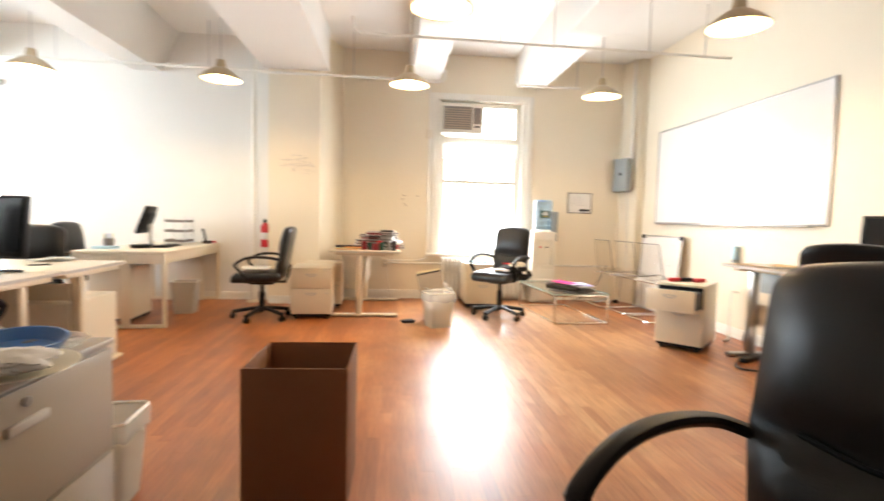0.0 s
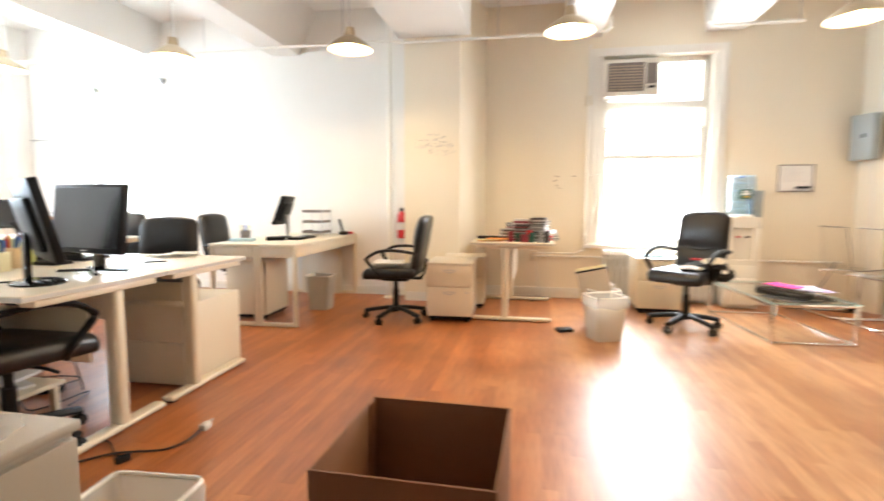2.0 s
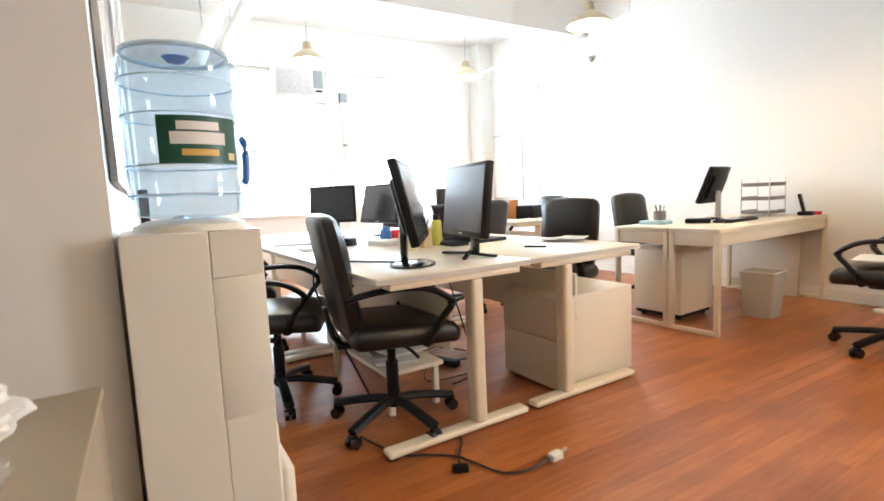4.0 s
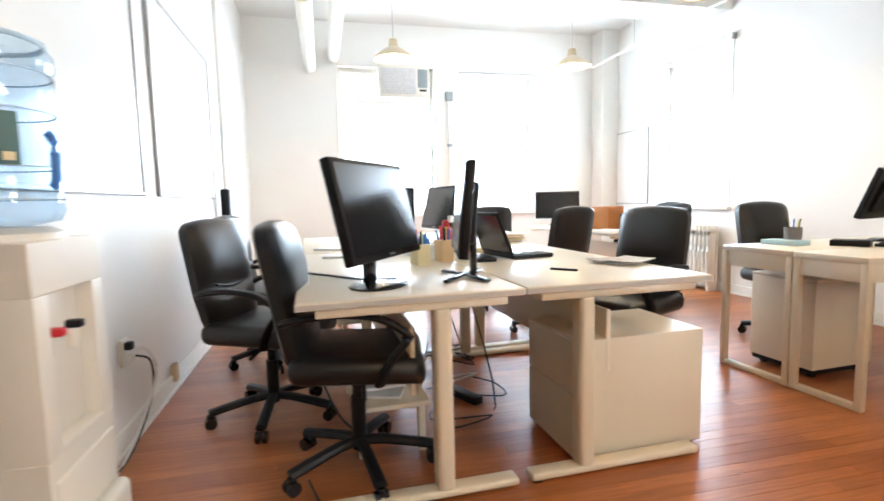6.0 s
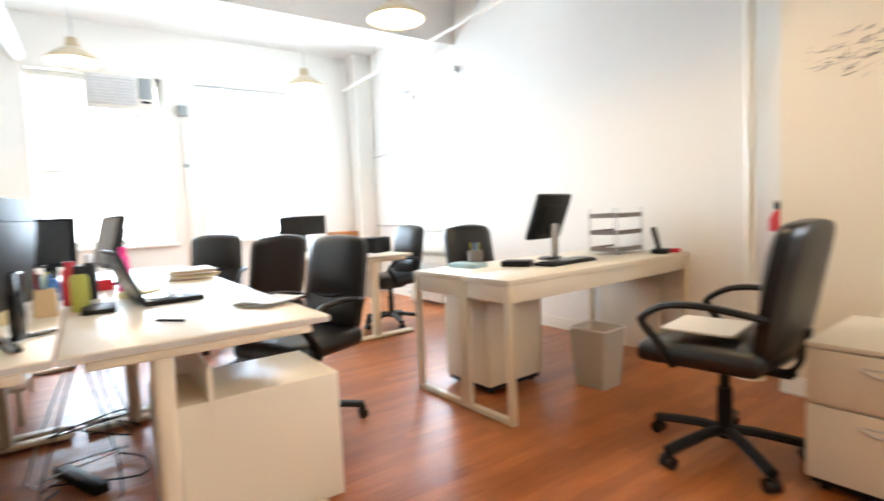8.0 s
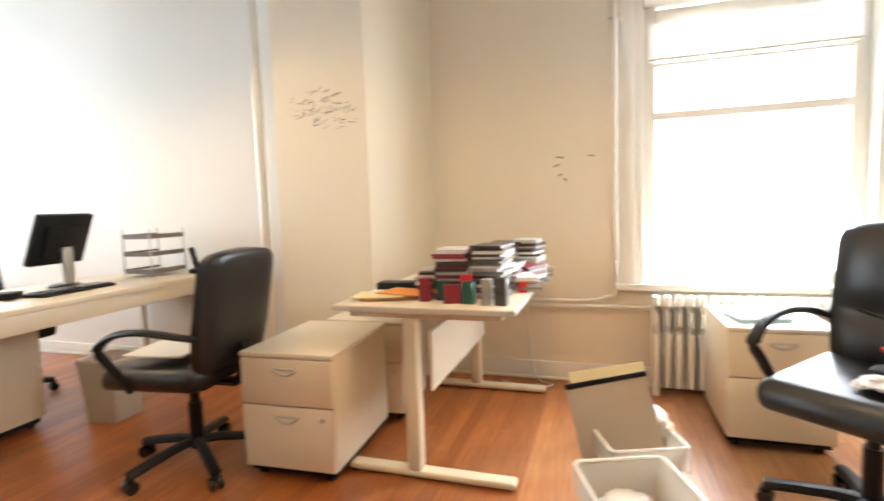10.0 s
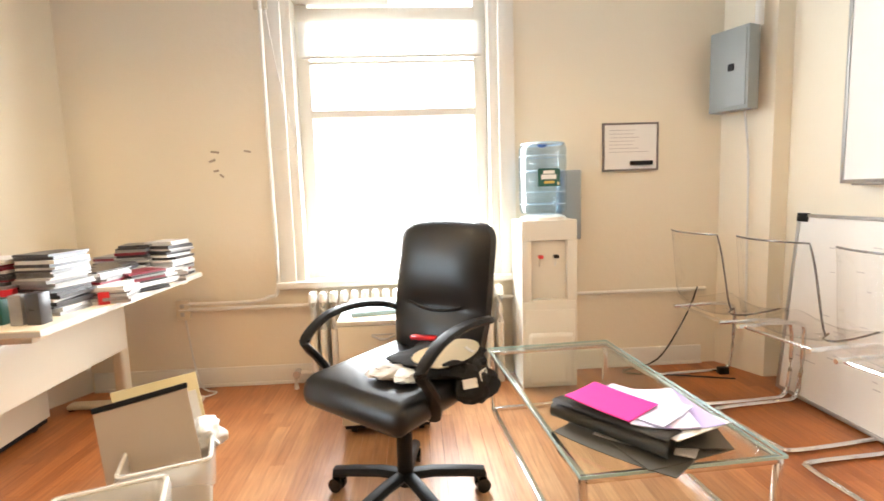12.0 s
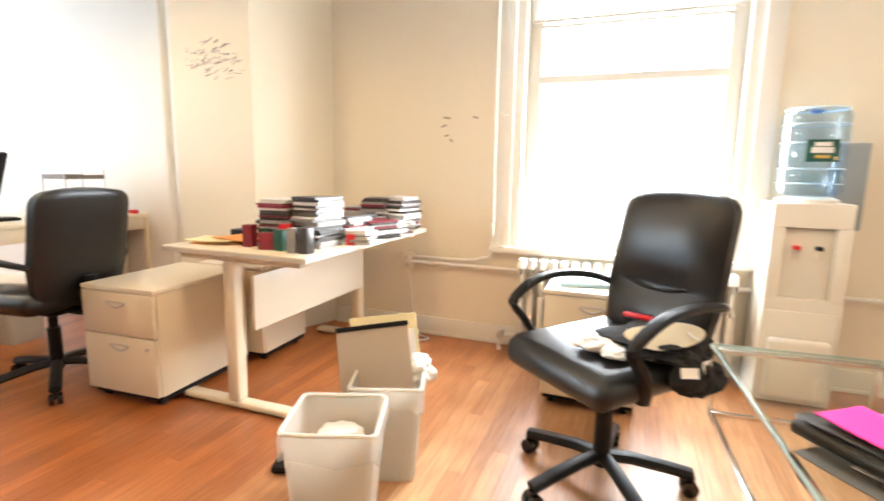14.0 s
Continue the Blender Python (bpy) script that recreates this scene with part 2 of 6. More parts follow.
GREEN = mat("green_label", (0.012, 0.085, 0.058), 0.4, var=0.2, scale=20)
GOLD = mat("ochre_print", (0.65, 0.42, 0.10), 0.5, var=0.1)
INK = mat("grey_ink", (0.10, 0.09, 0.09), 0.6, var=0.2)
FAINT = mat("faded_marker", (0.45, 0.42, 0.42), 0.5, var=0.2)
LINER = film("bin_liner_film", (0.88, 0.87, 0.85), 0.32)
BINPLASTIC = film("cloudy_bin_plastic", (0.77, 0.72, 0.63), 0.74)
BINRIM = mat("bin_rim_plastic", (0.78, 0.75, 0.68), 0.35, var=0.04, scale=6)
CLOTH = mat("black_cloth", (0.012, 0.012, 0.013), 0.9, var=0.3, scale=14, bump=0.3)
LEAFLET = mat("crumpled_print", (0.55, 0.52, 0.48), 0.6, var=0.5, scale=28)
CASEGREY = mat("grey_disc_case", (0.30, 0.29, 0.28), 0.35, var=0.3, scale=25)
CASEDARK = mat("dark_disc_case", (0.05, 0.045, 0.045), 0.3, var=0.3, scale=25)
CASELIGHT = mat("pale_disc_case", (0.60, 0.58, 0.56), 0.35, var=0.2, scale=25)
SHADE = mat("brass_shade_outside", (0.50, 0.40, 0.26), 0.35, metal=0.6, var=0.08, scale=8, bump=0.02)
SHADEIN = mat("white_shade_inside", (0.85, 0.80, 0.68), 0.4, var=0.03)
BULB = glow("warm_bulb", (1.0, 0.74, 0.40), 30)
DAY = glow("bright_day", (0.96, 0.98, 1.0), 7.0)
MESHGREY = mat("grille_grey", (0.20, 0.17, 0.15), 0.5, var=0.2, scale=30)
YELLOW = mat("yellow_tumbler", (0.55, 0.55, 0.10), 0.4, var=0.1)
CABLE = mat("black_cable", (0.012, 0.012, 0.012), 0.5, var=0.1)
WHITECABLE = mat("white_cable", (0.70, 0.68, 0.63), 0.5, var=0.05)


# ---- mesh tools ----
def box(bm, x0, x1, y0, y1, z0, z1, bevel=0.0, seg=2, m=None):
    r = bmesh.ops.create_cube(bm, size=1.0)
    vs = r["verts"]
    for v in vs:
        v.co = Vector(((x0 + x1) / 2 + v.co.x * (x1 - x0), (y0 + y1) / 2 + v.co.y * (y1 - y0), (z0 + z1) / 2 + v.co.z * (z1 - z0)))
    if m is not None:
        bmesh.ops.transform(bm, matrix=m, verts=vs)
    if bevel > 0:
        es = list({e for v in vs for e in v.link_edges})
        bmesh.ops.bevel(bm, geom=es, offset=bevel, segments=seg, profile=0.5, affect="EDGES", clamp_overlap=True)
    return bm


def cyl(bm, p, q, r, r2=None, seg=14):
    p, q = Vector(p), Vector(q)
    d = q - p
    m = Matrix.Translation((p + q) / 2) @ d.to_track_quat("Z", "Y").to_matrix().to_4x4()
    bmesh.ops.create_cone(bm, cap_ends=True, segments=seg, radius1=r, radius2=r if r2 is None else r2, depth=d.length, matrix=m)
    return bm


def tube(bm, pts, r, seg=8, flat=1.0, closed=False):
    """A pipe through the points; flat squeezes it along its own up axis."""
    pts = [Vector(p) for p in pts]
    n = len(pts)
    rings = []
    for i, p in enumerate(pts):
        a = pts[(i - 1) % n] if closed or i else p
        c = pts[(i + 1) % n] if closed or i < n - 1 else p
        d = (c - a).normalized()
        side = d.cross(Vector((0, 0, 1)))
        if side.length < 0.05:
            side = d.cross(Vector((0, 1, 0)))
        side.normalize()
        up = side.cross(d).normalized()
        rings.append([bm.verts.new(p + side * r * math.cos(2 * math.pi * k / seg) + up * r * flat * math.sin(2 * math.pi * k / seg)) for k in range(seg)])
    for i in range(n if closed else n - 1):
        a, c = rings[i], rings[(i + 1) % n]
        for k in range(seg):
            bm.faces.new((a[k], a[(k + 1) % seg], c[(k + 1) % seg], c[k]))
    if not closed:
        bm.faces.new(rings[0][::-1])
        bm.faces.new(rings[-1])
    return bm


def smooth_path(pts, n=6):
    """Catmull-Rom points through the given ones."""
    pts = [Vector(p) for p in pts]
    out = []
    for i in range(len(pts) - 1):
        a, b, c, d = pts[max(i - 1, 0)], pts[i], pts[i + 1], pts[min(i + 2, len(pts) - 1)]
        for k in range(n):
            t = k / n
            out.append(0.5 * (2 * b + (c - a) * t + (2 * a - 5 * b + 4 * c - d) * t * t + (3 * b - a - 3 * c + d) * t ** 3))
    return out + [pts[-1]]


def lathe(bm, profile, seg=24, at=(0, 0, 0), squeeze=1.0):
    rings = []
    for r, z in profile:
        if r < 1e-5:
            rings.append([bm.verts.new((at[0], at[1], at[2] + z))])
        else:
            rings.append([bm.verts.new((at[0] + r * math.cos(2 * math.pi * k / seg), at[1] + squeeze * r * math.sin(2 * math.pi * k / seg), at[2] + z)) for k in range(seg)])
    for a, c in zip(rings, rings[1:]):
        for k in range(seg):
            if len(a) == 1 and len(c) > 1:
                bm.faces.new((a[0], c[(k + 1) % seg], c[k]))
            elif len(c) == 1 and len(a) > 1:
                bm.faces.new((a[k], a[(k + 1) % seg], c[0]))
            elif len(a) > 1:
                bm.faces.new((a[k], a[(k + 1) % seg], c[(k + 1) % seg], c[k]))
    return bm


def prism(bm, poly, z0, z1):
    lo = [bm.verts.new((x, y, z0)) for x, y in poly]
    hi = [bm.verts.new((x, y, z1)) for x, y in poly]
    n = len(poly)
    for i in range(n):
        bm.faces.new((lo[i], lo[(i + 1) % n], hi[(i + 1) % n], hi[i]))
    bm.faces.new(lo[::-1])
    bm.faces.new(hi)
    return bm


def B():
    return bmesh.new()


def smooth(bm, on=True):
    for f in bm.faces:
        f.smooth = on
    return bm


def mesh_of(name, bm, material, soft=True):
    bmesh.ops.recalc_face_normals(bm, faces=bm.faces)
    me = bpy.data.meshes.new(name)
    bm.to_mesh(me)
    bm.free()
    me.materials.append(material)
    if soft:
        for p in me.polygons:
            p.use_smooth = True
        me.set_sharp_from_angle(angle=radians(38))
    return me


def part(name, bm, material, parent, label="", m=None):
    ob = new(name, mesh_of(name, bm, material))
    ob.parent = parent
    if m is not None:
        ob.matrix_local = m
    if label:
        tagged(ob, label)
    return ob


def thing(name, m, label, category, group=""):
    ob = new(name)
    ob.empty_display_size = 0.1
    ob.matrix_world = m
    return tagged(ob, label, category, group)


def solid(name, bm, material, label, category, m=None, group="", kind=""):
    ob = new(name, mesh_of(name, bm, material))
    if m is not None:
        ob.matrix_world = m
    return tagged(ob, label, category, group, kind)


def structure(name, bm, material, label, category):
    return solid(name, bm, material, label, category, kind="structure")


def wall_boxes(axis, near, far, u0, u1, z0, z1, holes):
    """A wall of thickness near..far across axis, along the other axis from u0 to u1, with rectangular holes (u0, u1, z0, z1)."""
    us = sorted({u0, u1, *[h[0] for h in holes], *[h[1] for h in holes]})
    bm = B()
    for a, b in zip(us, us[1:]):
        mid = (a + b) / 2
        cuts = sorted((h[2], h[3]) for h in holes if h[0] < mid < h[1])
        z = z0
        for c0, c1 in cuts + [(z1, z1)]:
            if c0 - z > 1e-4:
                if axis == "y":
                    box(bm, a, b, near, far, z, c0)
                else:
                    box(bm, near, far, a, b, z, c0)
            z = c1
    bmesh.ops.remove_doubles(bm, verts=bm.verts, dist=1e-5)
    return bm


# ---- the shell ----
H = 3.40
structure("subfloor", box(B(), -7.2, 4.1, -7.2, 7.0, -0.12, -0.022), UNDER, "dark timber subfloor beneath the strip floor", "subfloor")
structure("ceiling", box(B(), -7.2, 4.1, -7.2, 7.0, H, H + 0.15), CEIL, "white painted plaster ceiling between dropped beams", "ceiling")
structure("wall_north_bay", wall_boxes("y", 6.64, 6.92, -0.40, 3.80, -0.02, H, [(0.90, 2.18, 0.64, 2.78)]), CREAMWALL, "cream painted plaster wall of the window bay", "wall")
structure("wall_north", wall_boxes("y", 6.40, 6.68, -7.15, -1.24, -0.02, H, [(-5.68, -4.56, 0.92, 2.64)]), WALL, "white painted plaster wall behind the long desks", "wall")
structure("wall_west", wall_boxes("x", -7.15, -6.90, 1.03, 6.40, -0.02, H, [(2.45, 3.76, 0.88, 2.84), (4.12, 5.20, 0.88, 2.76)]), WALL, "white painted plaster wall with two tall windows", "wall")
structure("wall_south", wall_boxes("y", 1.03, 1.31, -6.90, -1.30, -0.02, H, []), WALL, "white painted plaster wall hung with whiteboards", "wall")
structure("wall_entry", wall_boxes("x", -1.55, -1.30, -7.0, 1.03, -0.02, H, []), CREAMWALL, "cream painted plaster wall beside the entrance", "wall")
# Unseen closing wall, set far back to cut the light it bounces.
structure("wall_back_unseen", wall_boxes("y", -7.2, -7.0, -1.55, 3.80, -0.02, H, []), CREAMWALL, "unseen plain cream painted back wall closing the room", "wall")
structure("wall_east", wall_boxes("x", 3.80, 4.05, -7.2, 6.92, -0.02, H, []), CREAMWALL, "cream painted plaster wall with a large whiteboard", "wall")
structure("column", prism(B(), [(-1.24, 6.10), (-0.605, 6.10), (-0.38, 6.64), (-0.40, 6.92), (-1.24, 6.92)], -0.02, H), CREAMWALL, "cream painted plaster column with marker scribbles", "column")
structure("pilaster", prism(B(), [(3.58, 6.64), (3.70, 6.34), (3.80, 6.34), (3.80, 6.64)], -0.02, H), CREAMWALL, "narrow cream painted pilaster in the corner", "pilaster")


def beam(x0, x1, slope, z, y0, y1):
    bm = B()
    a = [(x0, z), (x1, z), (x1 + slope, H), (x0 - slope, H)]
    lo = [bm.verts.new((x, y0, zz)) for x, zz in a]
    hi = [bm.verts.new((x, y1, zz)) for x, zz in a]
    for i in range(4):
        bm.faces.new((lo[i], lo[(i + 1) % 4], hi[(i + 1) % 4], hi[i]))
    bm.faces.new(lo)
    bm.faces.new(hi[::-1])
    structure("beam", bm, CEIL, "white painted concrete ceiling beam", "beam")


beam(-1.30, -0.50, 0.0, 2.93, -7.0, 6.10)
beam(0.55, 0.92, 0.04, 3.00, -7.0, 6.64)
beam(2.02, 2.40, 0.04, 3.00, -7.0, 6.64)
beam(-2.98, -2.64, 0.22, 2.90, 1.31, 6.40)
beam(-4.98, -4.60, 0.06, 2.95, 1.31, 6.40)


def baseboard(x0, y0, x1, y1, h=0.10):
    bm = B()
    d = Vector((x1 - x0, y1 - y0, 0))
    ang = math.degrees(math.atan2(d.y, d.x))
    box(bm, 0, d.length, -0.016, 0.0, 0, h, 0.004)
    box(bm, 0, d.length, -0.026, -0.016, 0, 0.02, 0.003)
    solid("baseboard", bm, TRIM, "cream gloss painted baseboard along the wall", "baseboard", pose(x0, y0, 0, 0, 0, ang), kind="structure")


baseboard(-0.36, 6.64, 3.48, 6.64, 0.12)
baseboard(-6.9, 6.40, -1.26, 6.40)
baseboard(-1.22, 6.10, -0.64, 6.10)
baseboard(3.80, 6.32, 3.80, -7.0)
baseboard(-1.32, 1.31, -6.9, 1.31)
baseboard(-6.9, 1.33, -6.9, 6.38)
baseboard(-1.30, -7.0, -1.30, 1.0)


# ---- windows ----
def window(name, axis, face, u0, u1, z0, z1, bars, inward, trim=0.09, jamb=0.06, stile=0.075):
    """A sash window in an opening: bars are heights of rails; inward is -1 where the room lies towards smaller values."""
    w = tagged(new(name), "tall white painted sash window, blown out by daylight", "window", kind="structure")

    def bx(bm, a, b, c, d, e, f, bev=0.004):
        lo, hi = sorted((face + inward * c, face + inward * d))
        if axis == "y":
            box(bm, a, b, lo, hi, e, f, bev)
        else:
            box(bm, lo, hi, a, b, e, f, bev)

    def piece(nm, args, material=TRIM):
        bm = B()
        bx(bm, *args)
        part(nm, bm, material, w)

    proud = 0.022 if trim > 0.05 else 0.006
    piece("casing", (u0 - trim, u0 + 0.004, -0.01, proud, z0 - 0.02, z1 + trim))
    piece("casing", (u1 - 0.004, u1 + trim, -0.01, proud, z0 - 0.02, z1 + trim))
    piece("casing", (u0, u1, -0.01, proud + 0.002, z1, z1 + trim))
    piece("sill", (u0 - trim - 0.02, u1 + trim + 0.02, -0.14, 0.055, z0 - 0.035, z0 + 0.004))
    e = jamb + stile - 0.005
    piece("jamb", (u0, u0 + jamb, -0.24, 0.0, z0, z1))
    piece("jamb", (u1 - jamb, u1, -0.24, 0.0, z0, z1))
    piece("stile", (u0 + jamb, u0 + jamb + stile, -0.17, -0.11, z0, z1))
    piece("stile", (u1 - jamb - stile, u1 - jamb, -0.17, -0.11, z0, z1))
    for zb, hb in bars:
        piece("rail", (u0 + e, u1 - e, -0.175, -0.105, zb, zb + hb))
    bm = B()
    bx(bm, u0 + e, u1 - e, -0.145, -0.139, z0, z1, 0)
    p = part("pane", bm, GLASS, w)
    p.visible_shadow = False
    return w


window("window_1", "y", 6.64, 0.90, 2.18, 0.64, 2.78, [(0.64, 0.07), (1.64, 0.045), (1.96, 0.02), (2.20, 0.09), (2.72, 0.06)], -1)
window("window_2", "x", -6.90, 2.45, 3.76, 0.88, 2.84, [(0.88, 0.07), (1.72, 0.045), (2.38, 0.05), (2.78, 0.06)], 1, 0.02, 0.02, 0.04)
window("window_3", "x", -6.90, 4.12, 5.20, 0.88, 2.76, [(0.88, 0.07), (1.73, 0.045), (2.70, 0.06)], 1, 0.02, 0.02, 0.04)
window("window_4", "y", 6.40, -5.68, -4.56, 0.92, 2.64, [(0.92, 0.07), (1.70, 0.045), (2.58, 0.06)], -1, 0.02, 0.02, 0.04)

# bright day outside the openings
structure("backdrop_north", box(B(), -1.2, 4.4, 8.6, 8.65, -1.0, 5.0), DAY, "bright white overcast daylight outside the window", "backdrop")
structure("backdrop_west", box(B(), -9.2, -9.15, 0.5, 7.2, -1.0, 5.0), DAY, "bright white overcast daylight outside the windows", "backdrop")
structure("backdrop_north_west", box(B(), -16.0, -2.6, 8.0, 8.05, -1.0, 5.0), DAY, "bright white overcast daylight outside the window", "backdrop")


# ---- furniture kinds ----
def office_chair(m, label="black leather office chair with looped plastic arms"):
    """High-back chair that faces +y, on a five-star base."""
    c = thing("office_chair", m, label, "chair", "office chairs")
    bm = B()
    box(bm, -0.25, 0.25, -0.23, 0.27, 0.43, 0.53, 0.045, 4)
    for v in bm.verts:
        edge = max(abs(v.co.x) / 0.25, abs(v.co.y - 0.02) / 0.25)
        if v.co.z > 0.48:
            v.co.z += 0.02 * (1 - edge)
        if v.co.y > 0.18:
            v.co.z -= 0.03 * (v.co.y - 0.18) / 0.09
    part("seat", bm, LEATHER, c)
    bm = B()
    cols = 12
    heights = [0, 0.06, 0.14, 0.24, 0.33, 0.40, 0.44, 0.49, 0.58, 0.70, 0.80, 0.865, 0.91, 0.945, 0.97, 0.988, 1.0]
    rows = len(heights) - 1
    front, back = [], []
    for j in range(rows + 1):
        t = heights[j]
        z = 0.47 + 0.54 * t
        half = 0.198 + 0.030 * min(1, t / 0.35) - 0.004 * t
        if t > 0.865:
            q = (t - 0.865) / 0.135
            half -= 0.075 * (1 - math.sqrt(max(0.0, 1 - q * q)))
        lean = -0.20 - 0.10 * t
        pillow = 0.018 * math.sin(min(t / 0.42, 1) * math.pi) + 0.028 * math.sin(max(0, (t - 0.42) / 0.58) * math.pi)
        fr, bk = [], []
        for i in range(cols + 1):
            u = 2 * i / cols - 1
            rim = 0.35 if j in (0, rows) else 0.75 if j in (1, rows - 1) else 0.9 if j == rows - 2 else 1.0
            bulge = (pillow - 0.012 * math.exp(-((t - 0.42) / 0.03) ** 2)) * (1 - u ** 4) + rim * 0.045 * (1 - 0.5 * u ** 6)
            fr.append(bm.verts.new((u * half, lean + bulge, z + 0.012 * (1 - u * u) * max(0, (t - 0.8) / 0.2))))
            bk.append(bm.verts.new((u * half * 0.98, lean - rim * 0.045 * (1 - 0.5 * u ** 6), z + 0.012 * (1 - u * u) * max(0, (t - 0.8) / 0.2))))
        front.append(fr)
        back.append(bk)
    for j in range(rows):
        for i in range(cols):
            bm.faces.new((front[j][i], front[j][i + 1], front[j + 1][i + 1], front[j + 1][i]))
            bm.faces.new((back[j][i], back[j + 1][i], back[j + 1][i + 1], back[j][i + 1]))
        bm.faces.new((front[j][0], front[j + 1][0], back[j + 1][0], back[j][0]))
        bm.faces.new((front[j][cols], back[j][cols], back[j + 1][cols], front[j + 1][cols]))
    for i in range(cols):
        bm.faces.new((front[rows][i], front[rows][i + 1], back[rows][i + 1], back[rows][i]))
        bm.faces.new((front[0][i], back[0][i], back[0][i + 1], front[0][i + 1]))
    part("backrest", bm, LEATHER, c)
    part("seam", tube(B(), smooth_path([(-0.13, -0.193, 0.705), (-0.06, -0.190, 0.69), (0, -0.189, 0.685), (0.06, -0.190, 0.69), (0.13, -0.193, 0.705)], 3), 0.006, 6), PLASTIC, c)
    for s in (-1, 1):
        arc = smooth_path([(s * 0.215, -0.235, 0.66), (s * 0.268, -0.17, 0.685), (s * 0.285, -0.03, 0.70), (s * 0.287, 0.10, 0.685), (s * 0.284, 0.19, 0.635), (s * 0.278, 0.205, 0.60), (s * 0.272, 0.165, 0.55), (s * 0.262, 0.125, 0.49), (s * 0.235, 0.10, 0.425)], 4)
        bm = tube(B(), arc, 0.024, 8, 0.62)
        part("armrest", bm, PLASTIC, c)
    bm = cyl(B(), (0, 0, 0.08), (0, 0, 0.30), 0.030)
    cyl(bm, (0, 0, 0.26), (0, 0, 0.40), 0.021)
    part("gas_column", bm, PLASTIC, c)
    bm = box(B(), -0.09, 0.09, -0.13, 0.12, 0.385, 0.432, 0.012)
    tube(bm, [(0.08, 0.03, 0.40), (0.20, 0.04, 0.395), (0.26, 0.045, 0.385)], 0.008, 6)
    box(bm, -0.035, 0.035, -0.255, -0.10, 0.40, 0.42, 0.004)
    part("tilt_mechanism", bm, PLASTIC, c)
    part("back_bracket", tube(B(), smooth_path([(0, -0.22, 0.41), (0, -0.27, 0.46), (0, -0.30, 0.60)], 3), 0.03, 8, 0.4), PLASTIC, c)
    for k in range(5):
        a = radians(18 + 72 * k)
        r = Matrix.Rotation(a, 4, "Z")
        bm = tube(B(), [(0.0, 0, 0.115), (0.10, 0, 0.112), (0.22, 0, 0.092), (0.305, 0, 0.075)], 0.026, 8, 0.8)
        bmesh.ops.transform(bm, matrix=r, verts=bm.verts)
        part("base_leg", bm, PLASTIC, c)
        bm = cyl(B(), (0.300, -0.026, 0.028), (0.300, -0.006, 0.028), 0.028)
        cyl(bm, (0.300, 0.006, 0.028), (0.300, 0.026, 0.028), 0.028)
        box(bm, 0.282, 0.318, -0.012, 0.012, 0.03, 0.07, 0.006)
        bmesh.ops.transform(bm, matrix=r, verts=bm.verts)
        part("caster", bm, GLOSSBLACK, c)
    return c


def t_leg_desk(m, length, depth, height, label, modesty=True, near_leg=0.05, leg_at=0.5, top=None, metal=None):
    """Desk with its length along -x from the origin and its depth along +y; one T leg near each end."""
    d = thing("office_desk", m, label, "desk", "white office desks")
    t = part("tabletop", box(B(), -length, 0, 0, depth, height - 0.026, height, 0.003), top or LAMINATE, d)
    bm = box(B(), -length - 0.0015, 0.0015, -0.0015, depth + 0.0015, height - 0.022, height - 0.006)
    part("edge_band", bm, EDGE, t)
    for x in (-near_leg, -length + near_leg):
        bm = box(B(), x - 0.036, x + 0.036, depth * leg_at - 0.032, depth * leg_at + 0.032, 0.03, height - 0.05, 0.018, 4)
        part("leg", bm, metal or PAINTED, d)
        bm = box(B(), x - 0.035, x + 0.035, 0.02, depth - 0.02, 0.006, 0.036, 0.012, 3)
        f = part("foot", bm, metal or PAINTED, d)
        part("glide", box(B(), x - 0.03, x + 0.03, 0.03, 0.06, 0.0, 0.007), PLASTIC, f)
        part("top_bracket", box(B(), x - 0.04, x + 0.04, 0.06, depth - 0.06, height - 0.056, height - 0.027, 0.006), PAINTED, d)
    bm = box(B(), -length + near_leg, -near_leg, depth * 0.32, depth * 0.32 + 0.03, height - 0.06, height - 0.027, 0.003)
    box(bm, -length + near_leg, -near_leg, depth * 0.68, depth * 0.68 + 0.03, height - 0.06, height - 0.027, 0.003)
    part("under_rail", bm, PAINTED, d)
    if modesty:
        part("modesty_panel", box(B(), -length + near_leg + 0.05, -near_leg - 0.05, depth * 0.5 - 0.009, depth * 0.5 + 0.009, 0.36, height - 0.13, 0.003), LAMINATE, d)
    return d


def loop_leg_desk(m, width, length, height, label):
    """Narrow desk along +y with a square-tube loop at each end and an apron under the top."""
    d = thing("console_desk", m, label, "desk", "white loop-leg desks")
    t = part("tabletop", box(B(), 0, width, 0, length, height - 0.03, height, 0.003), LAMINATE, d)
    for y in (0.0, length - 0.035):
        bm = box(B(), 0, 0.035, y, y + 0.035, 0.0, height - 0.03, 0.004)
        part("leg", bm, PAINTED, d)
        part("leg", box(B(), width - 0.035, width, y, y + 0.035, 0.0, height - 0.03, 0.004), PAINTED, d)
        part("floor_bar", box(B(), 0.035, width - 0.035, y, y + 0.035, 0.0, 0.032, 0.004), PAINTED, d)
        part("end_apron", box(B(), 0.035, width - 0.035, y + 0.008, y + 0.028, height - 0.12, height - 0.03, 0.002), LAMINATE, d)
    for x in (0.008, width - 0.028):
        part("side_apron", box(B(), x, x + 0.02, 0.035, length - 0.035, height - 0.12, height - 0.03, 0.002), LAMINATE, d)
    return d


